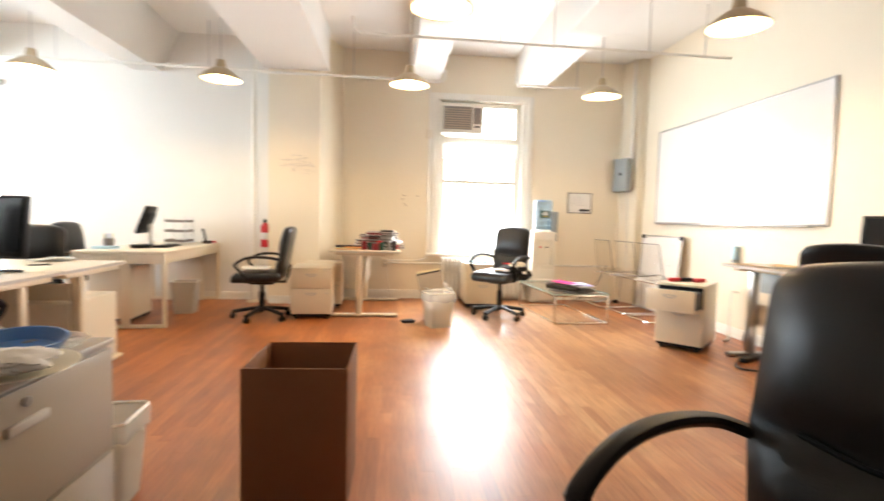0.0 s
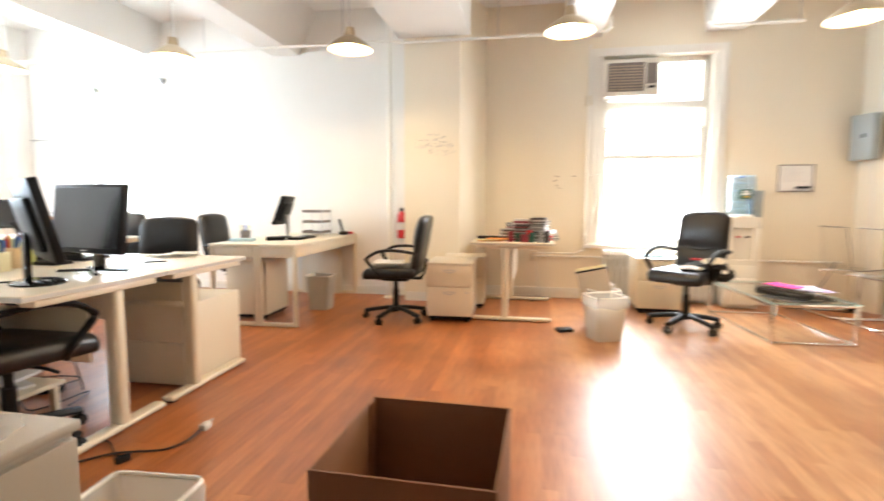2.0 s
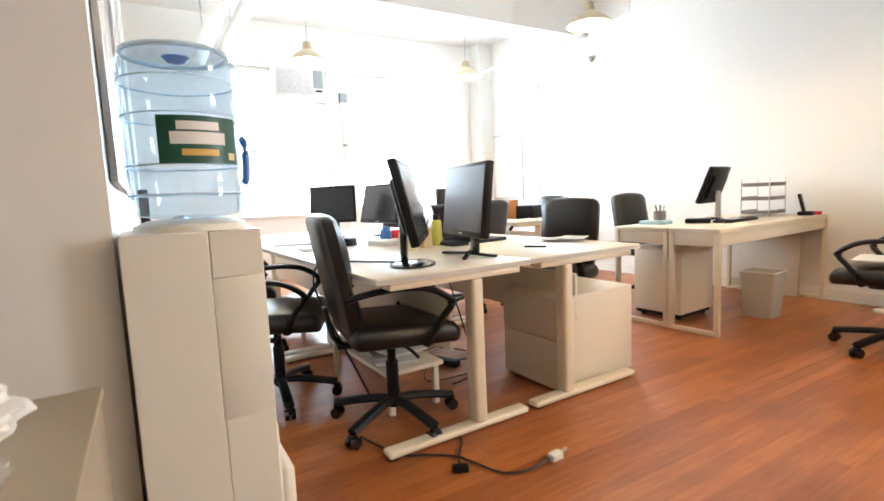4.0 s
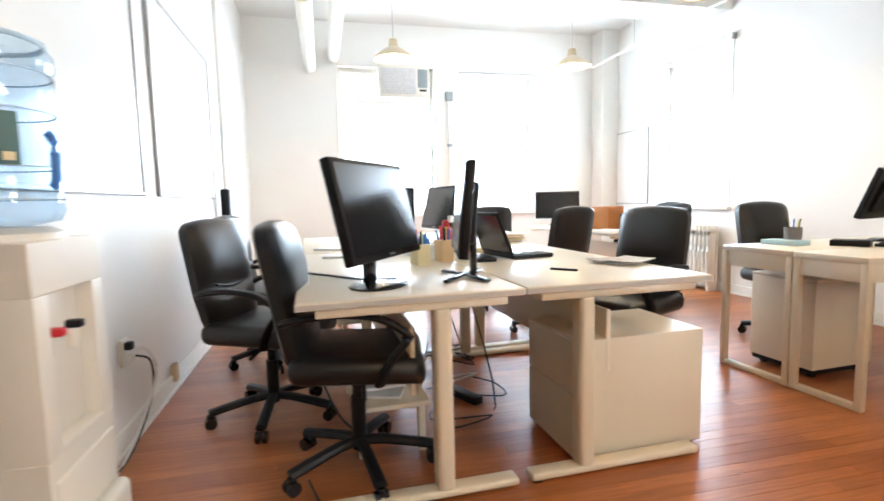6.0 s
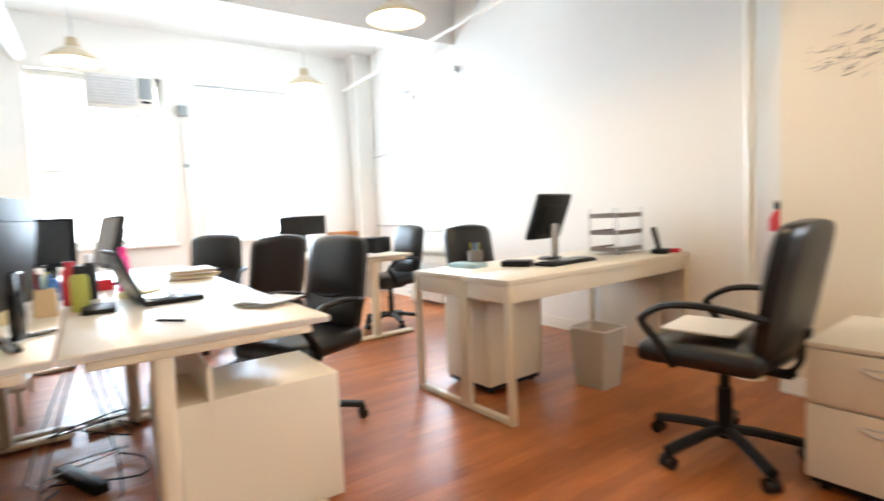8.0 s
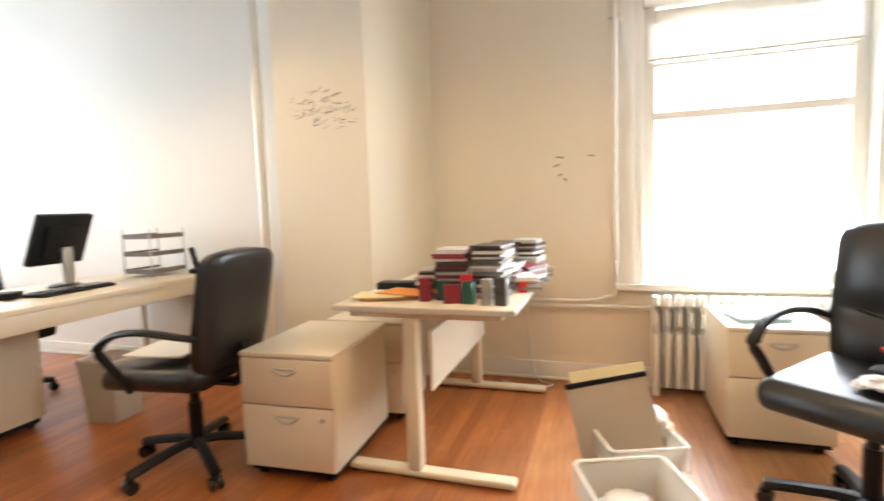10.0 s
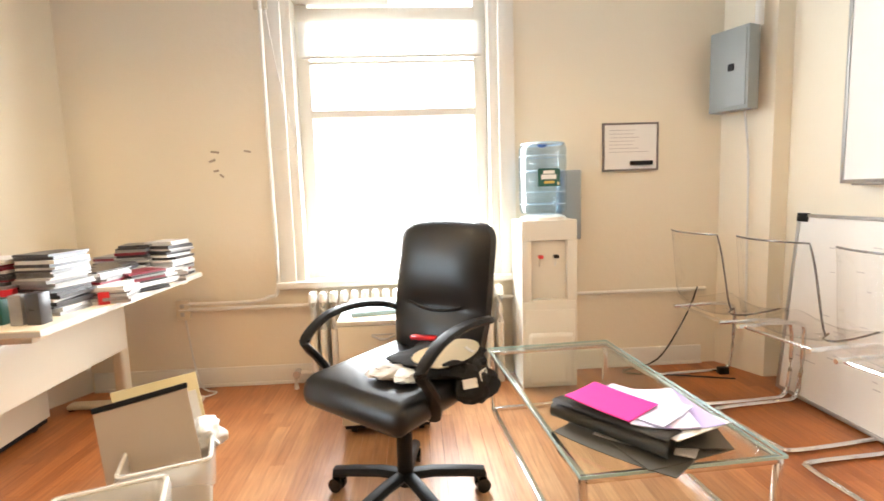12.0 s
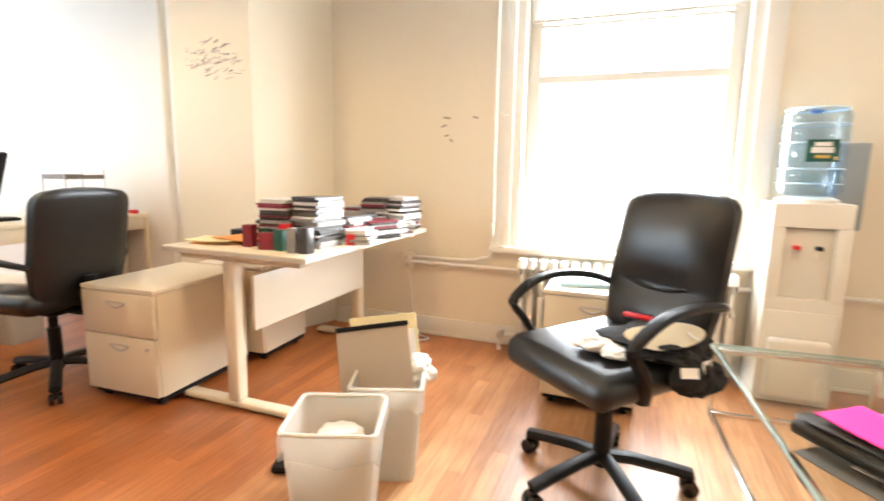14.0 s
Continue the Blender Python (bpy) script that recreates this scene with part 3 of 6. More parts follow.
def pedestal(m, w, d, h, label, open_top=0.0, split=0.42, plinth=True):
    """Two-drawer pedestal cabinet, front towards -y, centred on x, on small castors."""
    c = thing("drawer_pedestal", m, label, "cabinet", "white drawer pedestals")
    part("carcass", box(B(), -w / 2, w / 2, 0.02, d, 0.055, h - 0.022, 0.003), PAINTED, c)
    part("top", box(B(), -w / 2 - 0.004, w / 2 + 0.004, 0.0, d, h - 0.021, h, 0.005), LAMINATE, c)
    z1 = h - 0.025
    zs = z1 - (h - 0.08) * split
    for i, (a, b) in enumerate(((zs + 0.003, z1), (0.058, zs - 0.003))):
        out = open_top if i == 0 else 0.0
        bm = box(B(), -w / 2 + 0.002, w / 2 - 0.002, -0.002 - out, 0.018 - out, a, b, 0.004)
        dr = part("drawer_front", bm, PAINTED, c)
        hz = b - 0.045
        bm = B()
        pts = [(-0.055 + 0.011 * k, -0.004 - out, hz - 0.022 * math.sin(math.pi * k / 10)) for k in range(11)]
        tube(bm, pts, 0.006, 6)
        box(bm, -0.055, 0.055, -0.0045 - out, -0.001 - out, hz - 0.002, hz + 0.006, 0.001)
        part("recessed_pull", bm, EDGE, dr)
        if out:
            # black slab stands in for the shade inside the drawer opening
            part("cavity_shade", box(B(), -w / 2 + 0.012, w / 2 - 0.012, 0.012, 0.0195, a, b), PLASTIC, c)
            # solid black block in place of the drawer's shaded inside
            part("drawer_shade_fill", box(B(), -w / 2 + 0.02, w / 2 - 0.02, 0.018 - out, 0.02, a + 0.01, b - 0.03, 0.002), PLASTIC, dr)
    lk = cyl(B(), (w / 2 - 0.05, -0.006, zs - 0.05), (w / 2 - 0.05, 0.0, zs - 0.05), 0.009)
    part("lock", lk, STEEL, c)
    if plinth:
        part("plinth", box(B(), -w / 2 + 0.01, w / 2 - 0.01, 0.03, d - 0.01, 0.028, 0.055), PLASTIC, c)
    for x in (-w / 2 + 0.05, w / 2 - 0.05):
        for y in (0.06, d - 0.06):
            bm = cyl(B(), (x - 0.014, y, 0.022), (x + 0.014, y, 0.022), 0.022)
            box(bm, x - 0.02, x + 0.02, y - 0.016, y + 0.016, 0.024, 0.04)
            part("caster", bm, PLASTIC, c)
    return c


def waste_bin(m, w, d, h, label, liner=True, name="waste_bin"):
    """Tapered square bin of cloudy plastic with a rolled rim, a bag folded over it."""
    c = thing(name, m, label, "bin", "waste bins")
    k, rad = 0.80, 0.022
    rnd = random.Random(int(w * 1000 + h * 100))

    def outline(s, out):
        """Rounded square, anticlockwise, with points along its straight sides."""
        hw, hd = w / 2 * s + out, d / 2 * s + out
        pts = []
        for cx, cy, a0 in ((1, 1, 0), (-1, 1, 90), (-1, -1, 180), (1, -1, 270)):
            for a in (0, 30, 60, 90):
                pts.append((cx * (hw - rad) + rad * math.cos(radians(a0 + a)), cy * (hd - rad) + rad * math.sin(radians(a0 + a))))
            ex, ey = pts[-1]
            nx, ny = (-cx * (hw - rad), ey) if a0 in (0, 180) else (ex, -cy * (hd - rad))
            pts += [(ex + (nx - ex) * f, ey + (ny - ey) * f) for f in (0.2, 0.4, 0.6, 0.8)]
        return pts

    def skin(bm, rings):
        n = len(rings[0])
        for a, b in zip(rings, rings[1:]):
            for i in range(n):
                bm.faces.new((a[i], a[(i + 1) % n], b[(i + 1) % n], b[i]))

    bm = B()
    rings = [[bm.verts.new((x, y, z)) for x, y in outline(s, o)] for s, z, o in ((k, 0, 0), (1, h, 0), (1, h, -0.004), (k, 0.006, -0.004))]
    skin(bm, rings)
    bm.faces.new(rings[0][::-1])
    bm.faces.new(rings[3])
    part("body", bm, BINPLASTIC, c)
    part("rim", tube(B(), [(x, y, h) for x, y in outline(1, 0.001)], 0.006, 6, closed=True), BINRIM, c)
    if liner:
        bm = B()
        top, n = outline(1, 0.009), len(outline(1, 0))
        wave = [rnd.uniform(0, 1) for _ in range(n)]
        wave = [(wave[i - 1] + wave[i] + wave[(i + 1) % n]) / 3 for i in range(n)]
        low = [bm.verts.new((x * 0.985 + 0.008 * (wave[i] - 0.5), y * 0.985 + 0.008 * (wave[i - 1] - 0.5), h - 0.05 - 0.06 * wave[i])) for i, (x, y) in enumerate(top)]
        mid = [bm.verts.new((x, y, h - 0.02)) for x, y in top]
        lip = [bm.verts.new((x, y, h + 0.0075)) for x, y in outline(1, 0.002)]
        ins = [bm.verts.new((x, y, h - 0.01)) for x, y in outline(1, -0.008)]
        deep = [bm.verts.new((x + 0.012 * (wave[i] - 0.5), y + 0.012 * (wave[i - 2] - 0.5), h * 0.45)) for i, (x, y) in enumerate(outline(0.88, -0.012))]
        skin(bm, [low, mid, lip, ins, deep])
        part("liner", bm, LINER, c, "thin translucent bag folded over the rim")
    return c


def monitor(m, w, h, label, lift=0.10, foot=0.11, tilt=-6, pivot=0, cross=False, roll=0, neck=None):
    """Flat screen that faces -y, on a round foot."""
    c = thing("computer_monitor", m, label, "monitor", "black flat monitors")
    r = pose(0, 0, lift + h / 2, tilt, roll, pivot)
    bm = box(B(), -w / 2, w / 2, -0.022, 0.016, -h / 2, h / 2, 0.008)
    box(bm, -w * 0.36, w * 0.36, 0.014, 0.042, -h * 0.36, h * 0.30, 0.014)
    hs = part("housing", bm, PLASTIC, c, m=r)
    part("screen", box(B(), -w / 2 + 0.018, w / 2 - 0.018, -0.0235, -0.0215, -h / 2 + 0.026, h / 2 - 0.018), SCREEN, hs)
    part("badge", box(B(), -0.02, 0.02, -0.0245, -0.0222, -h / 2 + 0.010, -h / 2 + 0.016), STEEL, hs)
    part("neck", box(B(), -0.035, 0.035, 0.022, 0.05, 0.012, lift + h * 0.35, 0.008), neck or GLOSSBLACK, c)
    bm = lathe(B(), [(0.0, 0.0), (foot, 0.0), (foot, 0.008), (foot * 0.8, 0.016), (0.0, 0.020)], 28, squeeze=0.8)
    if cross:
        bm.free()
        bm = B()
        for a in (-28, 28):
            tube(bm, [(-0.17 * math.cos(radians(a)), -0.17 * math.sin(radians(a)), 0.008), (0, 0, 0.014), (0.17 * math.cos(radians(a)), 0.17 * math.sin(radians(a)), 0.008)], 0.013, 8, 0.6)
    part("foot", bm, GLOSSBLACK, c)
    return c


def laptop(m, label, open_deg=108):
    """Laptop whose keyboard lies towards -y and whose lid stands at +y."""
    c = thing("laptop", m, label, "laptop")
    b = part("base", box(B(), -0.18, 0.18, -0.24, 0.0, 0.0, 0.022, 0.005), PLASTIC, c)
    part("keyboard", box(B(), -0.155, 0.155, -0.15, -0.03, 0.0215, 0.0245, 0.001), GLOSSBLACK, b)
    part("touchpad", box(B(), -0.045, 0.045, -0.225, -0.165, 0.0215, 0.0235, 0.001), STEEL, b)
    lid = part("lid", box(B(), -0.18, 0.18, 0.0, 0.24, -0.006, 0.006, 0.004), PLASTIC, c, m=pose(0, 0.0, 0.022, 180 - open_deg, 0, 0))
    part("screen", box(B(), -0.165, 0.165, 0.02, 0.225, -0.008, -0.0055), SCREEN, lid)
    return c


def pendant(x, y, z=2.44, top=H):
    """Shallow metal shade on a rod, warm bulb inside."""
    p = thing("pendant_lamp", pose(x, y, z), "brass-coloured metal pendant lamp with a glowing warm bulb", "lamp", "pendant lamps")
    bm = lathe(B(), [(0.195, 0.0), (0.200, 0.004), (0.195, 0.012), (0.15, 0.055), (0.095, 0.095), (0.052, 0.118), (0.045, 0.15), (0.04, 0.19), (0.0, 0.195)], 32)
    part("shade", bm, SHADE, p)
    bm = lathe(B(), [(0.190, 0.004), (0.145, 0.050), (0.09, 0.088), (0.045, 0.108), (0.0, 0.11)], 32)
    part("shade_lining", bm, SHADEIN, p)
    bm = lathe(B(), [(0.0, 0.008), (0.03, 0.016), (0.043, 0.04), (0.036, 0.066), (0.018, 0.09), (0.0, 0.092)], 16)
    bl = part("bulb", bm, BULB, p, "glowing warm white bulb")
    bl.visible_shadow = False
    part("rod", cyl(B(), (0, 0, 0.19), (0, 0, top - z - 0.03), 0.006, seg=8), STEEL, p)
    part("canopy", lathe(B(), [(0.0, top - z), (0.06, top - z), (0.055, top - z - 0.02), (0.02, top - z - 0.045), (0.0, top - z - 0.045)], 16), STEEL, p)
    lamp = new("bulb_light", bpy.data.lights.new("bulb_light", "POINT"))
    lamp.data.energy, lamp.data.color, lamp.data.shadow_soft_size = LAMP_WATTS, (1.0, 0.67, 0.33), 0.04
    lamp.location = (x, y, z + 0.072)
    return p


def water_cooler(m, label):
    """Bottled water dispenser, front towards -y."""
    c = thing("water_cooler", m, label, "water cooler", "water coolers")
    part("cabinet", box(B(), -0.16, 0.16, -0.02, 0.16, 0.01, 0.985, 0.003, 1), OFFWHITE, c)
    part("lower_housing", box(B(), -0.16, 0.16, -0.14, -0.0204, 0.01, 0.52, 0.003, 1), OFFWHITE, c)
    part("hood", box(B(), -0.16, 0.16, -0.14, -0.0204, 0.87, 0.985, 0.003, 1), OFFWHITE, c)
    for s in (-1, 1):
        part("side_cheek", box(B(), min(s * 0.105, s * 0.16), max(s * 0.105, s * 0.16), -0.14, -0.0204, 0.5195, 0.8705, 0.001), OFFWHITE, c)
    part("collar", lathe(B(), [(0.0, 0.98), (0.135, 0.98), (0.13, 1.0), (0.10, 1.012), (0.0, 1.012)], 24), OFFWHITE, c)
    t = part("tap_panel", box(B(), -0.1045, 0.1045, -0.105, -0.018, 0.53, 0.865, 0.004), OFFWHITE, c)
    for x, mt in ((-0.045, RED), (0.045, PLASTIC)):
        bm = cyl(B(), (x, -0.09, 0.755), (x, -0.115, 0.755), 0.012)
        cyl(bm, (x, -0.11, 0.765), (x, -0.11, 0.72), 0.010)
        part("tap", bm, OFFWHITE, t)
        bm = B()
        box(bm, x - 0.014, x + 0.014, -0.14, -0.095, 0.765, 0.785, 0.006)
        part("tap_lever", bm, mt, t, "red hot-water lever" if mt is RED else "dark cold-water lever")
    part("drip_tray", box(B(), -0.11, 0.11, -0.14, -0.06, 0.512, 0.53, 0.006), OFFWHITE, c)
    bulge = box(B(), -0.13, 0.13, -0.185, -0.14, 0.04, 0.34, 0.03, 3)
    part("lower_door", box(B(), -0.145, 0.145, -0.146, -0.138, 0.04, 0.47, 0.004), OFFWHITE, c)
    part("cup_shelf", bulge, OFFWHITE, c)
    # the bottle
    b = tagged(new("water_bottle"), "upturned blue plastic water bottle with a green label", "bottle", "water bottles")
    b.matrix_world = m @ Matrix.Translation((0, 0, 1.0))
    prof = [(0.03, -0.02), (0.05, 0.01), (0.125, 0.025), (0.137, 0.05), (0.132, 0.075), (0.137, 0.10), (0.137, 0.13), (0.131, 0.145), (0.137, 0.16), (0.137, 0.25), (0.131, 0.265), (0.137, 0.28), (0.137, 0.335), (0.131, 0.35), (0.137, 0.365), (0.137, 0.395), (0.125, 0.415), (0.112, 0.424), (0.06, 0.425), (0.0, 0.41)]
    part("body", lathe(B(), prof, 36), BOTTLE, b)
    for z in (0.075, 0.145, 0.265, 0.35):
        bm = B()
        tube(bm, [(0.1335 * math.cos(2 * math.pi * k / 28), 0.1335 * math.sin(2 * math.pi * k / 28), z) for k in range(28)], 0.0022, 5, closed=True)
        part("rib", bm, BOTTLERIB, b)
    bm = tube(B(), [(0.12 * math.cos(2 * math.pi * k / 28), 0.12 * math.sin(2 * math.pi * k / 28), 0.42) for k in range(28)], 0.006, 6, closed=True)
    part("base_ring", bm, BOTTLERIB, b)
    part("base_dimple", lathe(B(), [(0.0, 0.40), (0.02, 0.404), (0.032, 0.417), (0.0, 0.421)], 18), BLUE, b, "dark blue dimple in the bottle base")
    return c, b


def bottle_label(b, a0, a1, z0, z1):
    """Printed label wrapped round the bottle between two angles."""
    def band(r, p, q, u0, u1):
        bm = B()
        n = 10
        lo = [bm.verts.new((r * math.cos(radians(p + (q - p) * k / n)), r * math.sin(radians(p + (q - p) * k / n)), u0)) for k in range(n + 1)]
        hi = [bm.verts.new((v.co.x, v.co.y, u1)) for v in lo]
        for k in range(n):
            bm.faces.new((lo[k], lo[k + 1], hi[k + 1], hi[k]))
        return bm
    w, h = a1 - a0, z1 - z0
    lb = part("label", band(0.1385, a0, a1, z0, z1), GREEN, b, "dark green printed label")
    part("brand_block", band(0.1392, a0 + 0.14 * w, a0 + 0.80 * w, z0 + 0.40 * h, z0 + 0.66 * h), PAPER, lb)
    part("brand_block", band(0.1392, a0 + 0.22 * w, a0 + 0.72 * w, z0 + 0.70 * h, z0 + 0.88 * h), PAPER, lb)
    part("print_swoosh", band(0.1392, a0 + 0.26 * w, a0 + 0.70 * w, z0 + 0.16 * h, z0 + 0.30 * h), GOLD, lb)
    part("print_seal", band(0.1392, a0 + 0.84 * w, a0 + 0.95 * w, z0 + 0.08 * h, z0 + 0.24 * h), CREAM, lb)


def radiator(m, n, h, label, pitch=0.062):
    c = thing("radiator", m, label, "radiator")
    for k in range(n):
        bm = B()
        x = k * pitch
        for y in (-0.05, 0.05):
            tube(bm, smooth_path([(x, y, 0.06), (x, y, 0.2), (x, y, h - 0.04), (x, y * 0.5, h)], 2), 0.021, 8)
        box(bm, x - 0.018, x + 0.018, -0.05, 0.05, h - 0.06, h, 0.012)
        box(bm, x - 0.018, x + 0.018, -0.05, 0.05, 0.05, 0.11, 0.012)
        box(bm, x - 0.009, x + 0.009, -0.06, 0.06, 0.08, h - 0.03, 0.004)
        part("section", bm, TRIM, c)
    for x in (0, (n - 1) * pitch):
        part("foot", box(B(), x - 0.02, x + 0.02, -0.055, 0.055, 0.0, 0.06, 0.006), TRIM, c)
    bm = tube(B(), smooth_path([(-0.03, 0, 0.1), (-0.09, 0, 0.1), (-0.13, 0, 0.08), (-0.13, 0, 0.0)], 3), 0.014, 8)
    part("supply_pipe", bm, TRIM, c)
    part("valve", cyl(B(), (-0.12, -0.035, 0.10), (-0.12, 0.03, 0.10), 0.022), STEEL, c)
    return c


def wall_board(name, m, w, h, label, tray=False):
    """Whiteboard in a thin frame; lies in the local xz plane, front towards -y, lower left corner at the origin."""
    c = thing(name, m, label, "whiteboard")
    part("panel", box(B(), 0, w, -0.012, -0.003, 0, h), BOARD, c)
    f = 0.018
    for a in ((-f, w + f, -f, 0), (-f, w + f, h, h + f), (-f, 0, 0, h), (w, w + f, 0, h)):
        part("frame_bar", box(B(), a[0], a[1], -0.02, -0.002, a[2], a[3], 0.003), ALU, c)
    if tray:
        part("pen_tray", box(B(), w * 0.04, w * 0.96, -0.07, -0.018, -0.03, -0.018, 0.004), ALU, c)
    return c


def wall_ac(m, label, w=0.62, h=0.40, grille=None):
    """Air conditioner set in a window, front towards -y, lower left at the origin."""
    c = thing("air_conditioner", m, label, "air conditioner")
    part("case", box(B(), 0, w, -0.12, 0.30, 0, h, 0.012), OFFWHITE, c)
    g = part("grille_panel", box(B(), 0.03, w * 0.72, -0.128, -0.118, 0.05, h - 0.04, 0.004), grille or MESHGREY, c)
    for k in range(9):
        z = 0.065 + k * (h - 0.12) / 9
        part("louvre", box(B(), 0.035, w * 0.715, -0.136, -0.127, z, z + 0.012, 0.002), grille or TAUPE, g)
    part("control_panel", box(B(), w * 0.76, w - 0.03, -0.128, -0.118, h * 0.32, h - 0.05, 0.004), GREYPAINT if grille else MESHGREY, c)
    part("display", box(B(), w * 0.79, w - 0.05, -0.131, -0.127, h * 0.2, h * 0.26), PLASTIC, c)
    return c


def ghost_chair(m, label="clear acrylic cantilever chair on a chrome frame"):
    """Transparent shell chair facing +y."""
    c = thing("acrylic_chair", m, label, "chair", "clear acrylic chairs")
    prof = [(-0.235, 0.90), (-0.215, 0.80), (-0.195, 0.66), (-0.175, 0.54), (-0.13, 0.465), (-0.04, 0.445), (0.10, 0.455), (0.20, 0.465), (0.24, 0.445)]
    path = smooth_path([(0, y, z) for y, z in prof], 3)
    bm = B()
    cols = 8
    rows = []
    for i, p in enumerate(path):
        t = i / (len(path) - 1)
        half = 0.20 + 0.03 * math.sin(math.pi * t)
        rows.append([bm.verts.new((half * u, p.y + (0.05 * u * u if t < 0.5 else 0), p.z + (0.035 * u * u if t >= 0.45 else 0))) for u in [2 * k / cols - 1 for k in range(cols + 1)]])
    for a, b in zip(rows, rows[1:]):
        for k in range(cols):
            bm.faces.new((a[k], a[k + 1], b[k + 1], b[k]))
    outline = [v.co.copy() for v in rows[0]] + [r[-1].co.copy() for r in rows[1:]] + [v.co.copy() for v in rows[-1][-2::-1]] + [r[0].co.copy() for r in rows[-2:0:-1]]
    bmesh.ops.solidify(bm, geom=list(bm.faces), thickness=0.005)
    part("shell", bm, ACRYLIC, c)
    n = len(path)
    part("shell_rim", tube(B(), outline[:cols + n - 4], 0.0045, 6), ACRYLICRIM, c, "thick dark-looking edge of the clear shell")
    part("shell_lip", tube(B(), outline[cols + n - 5:] + outline[:1], 0.0022, 5), ACRYLIC, c)
    for s in (-1, 1):
        pts = smooth_path([(s * 0.20, -0.16, 0.44), (s * 0.205, 0.10, 0.44), (s * 0.21, 0.22, 0.42), (s * 0.215, 0.25, 0.36), (s * 0.22, 0.24, 0.10), (s * 0.22, 0.21, 0.022), (s * 0.22, 0.12, 0.012), (s * 0.22, -0.22, 0.012), (s * 0.17, -0.27, 0.012), (0, -0.27, 0.012)], 4)
        part("frame_tube", tube(B(), pts, 0.011, 8), CHROME, c)
    part("cross_tube", cyl(B(), (-0.2, -0.12, 0.436), (0.2, -0.12, 0.436), 0.009, seg=8), CHROME, c)
    return c


def loose_sheet(name, m, w, h, material, label, category, thick=0.002, curl=0.0, seed=1):
    """A slightly curled sheet or folder lying on something."""
    rnd = random.Random(seed)
    bm = B()
    n = 6
    up, dn = [], []
    ph = rnd.uniform(0, 6)
    for i in range(n + 1):
        for lst, dz in ((up, thick), (dn, 0)):
            row = []
            for j in range(n + 1):
                u, v = i / n - 0.5, j / n - 0.5
                row.append(bm.verts.new((u * w, v * h, dz + curl * (u * u * 2 + v * v * 1.2) * (0.7 + 0.3 * math.sin(ph + 5 * u)))))
            lst.append(row)
    for i in range(n):
        for j in range(n):
            bm.faces.new((up[i][j], up[i + 1][j], up[i + 1][j + 1], up[i][j + 1]))
            bm.faces.new((dn[i][j], dn[i][j + 1], dn[i + 1][j + 1], dn[i + 1][j]))
    for k in range(n):
        bm.faces.new((up[k][0], dn[k][0], dn[k + 1][0], up[k + 1][0]))
        bm.faces.new((up[k][n], up[k + 1][n], dn[k + 1][n], dn[k][n]))
        bm.faces.new((up[0][k], up[0][k + 1], dn[0][k + 1], dn[0][k]))
        bm.faces.new((up[n][k], dn[n][k], dn[n][k + 1], up[n][k + 1]))
    return solid(name, bm, material, label, category, m)


LAMP_WATTS = 33

# ---- ceiling: lamps, conduits, pipes ----
for lx, ly in ((-5.10, 4.86), (-3.12, 4.82), (-1.40, 4.85), (0.46, 4.70), (2.47, 4.77), (-5.08, 2.94), (0.60, 2.85), (2.58, 2.83)):
    pendant(lx, ly)


def conduit(pts, r, label, material=TRIM, clips=()):
    c = thing("conduit", Matrix.Identity(4), label, "conduit")
    part("pipe", tube(B(), pts, r, 8), material, c)
    for p in clips:
        part("hanger", cyl(B(), p, (p[0], p[1], p[2] + clip_rise(p)), 0.006, seg=6), STEEL, c)
    return c


def clip_rise(p):
    return H - p[2]


conduit([(-6.6, 5.95, 2.86), (-1.32, 5.95, 2.86), (-1.20, 5.95, 2.86)], 0.016, "white painted conduit hung under the ceiling beams", clips=[(-5.6, 5.95, 2.86), (-3.6, 5.95, 2.86), (-1.9, 5.95, 2.86)])
conduit([(-1.3, 6.02, 2.86), (0.60, 6.02, 2.86), (0.90, 6.02, 2.86), (0.94, 6.02, 2.90), (0.94, 6.02, 3.0)], 0.016, "white painted conduit running to the ceiling beam", clips=[(-0.2, 6.02, 2.86)])
conduit([(1.86, 6.02, 3.0), (1.86, 6.02, 2.90), (1.90, 6.02, 2.86), (2.70, 6.02, 2.86)], 0.016, "short white painted conduit under the ceiling beam", clips=[(2.66, 6.02, 2.86)])
conduit([(-0.10, 4.66, 3.06), (-0.08, 4.66, 2.95), (-0.03, 4.66, 2.91), (3.70, 4.62, 2.87), (3.78, 4.62, 2.87)], 0.014, "thin white sprinkler pipe crossing under the beams", clips=[(1.35, 4.65, 2.90), (1.9, 4.64, 2.90), (2.9, 4.63, 2.88), (3.5, 4.62, 2.87)])
for y0, z0, x0 in ((2.12, 2.80, -4.55), (2.42, 2.95, -4.35)):
    d = thing("overhead_pipe", pose(0, 0, 0), "thick white lagged pipe hung from the ceiling", "pipe", "lagged pipes")
    bm = cyl(B(), (x0, y0, z0), (-6.88, y0, z0), 0.075, seg=20)
    part("lagging", bm, TRIM, d)
    part("end_cap", cyl(B(), (x0 + 0.012, y0, z0), (x0 - 0.02, y0, z0), 0.082, seg=20), PAINTED, d)
    for x in (-5.1, -6.2):
        part("strap", cyl(B(), (x, y0, z0), (x, y0, H), 0.006, seg=6), STEEL, d)
conduit(smooth_path([(-4.98, 1.35, 0.12), (-4.98, 1.35, 1.4), (-4.98, 1.35, 2.9), (-4.98, 1.35, H)], 2), 0.02, "white painted riser pipe on the whiteboard wall")
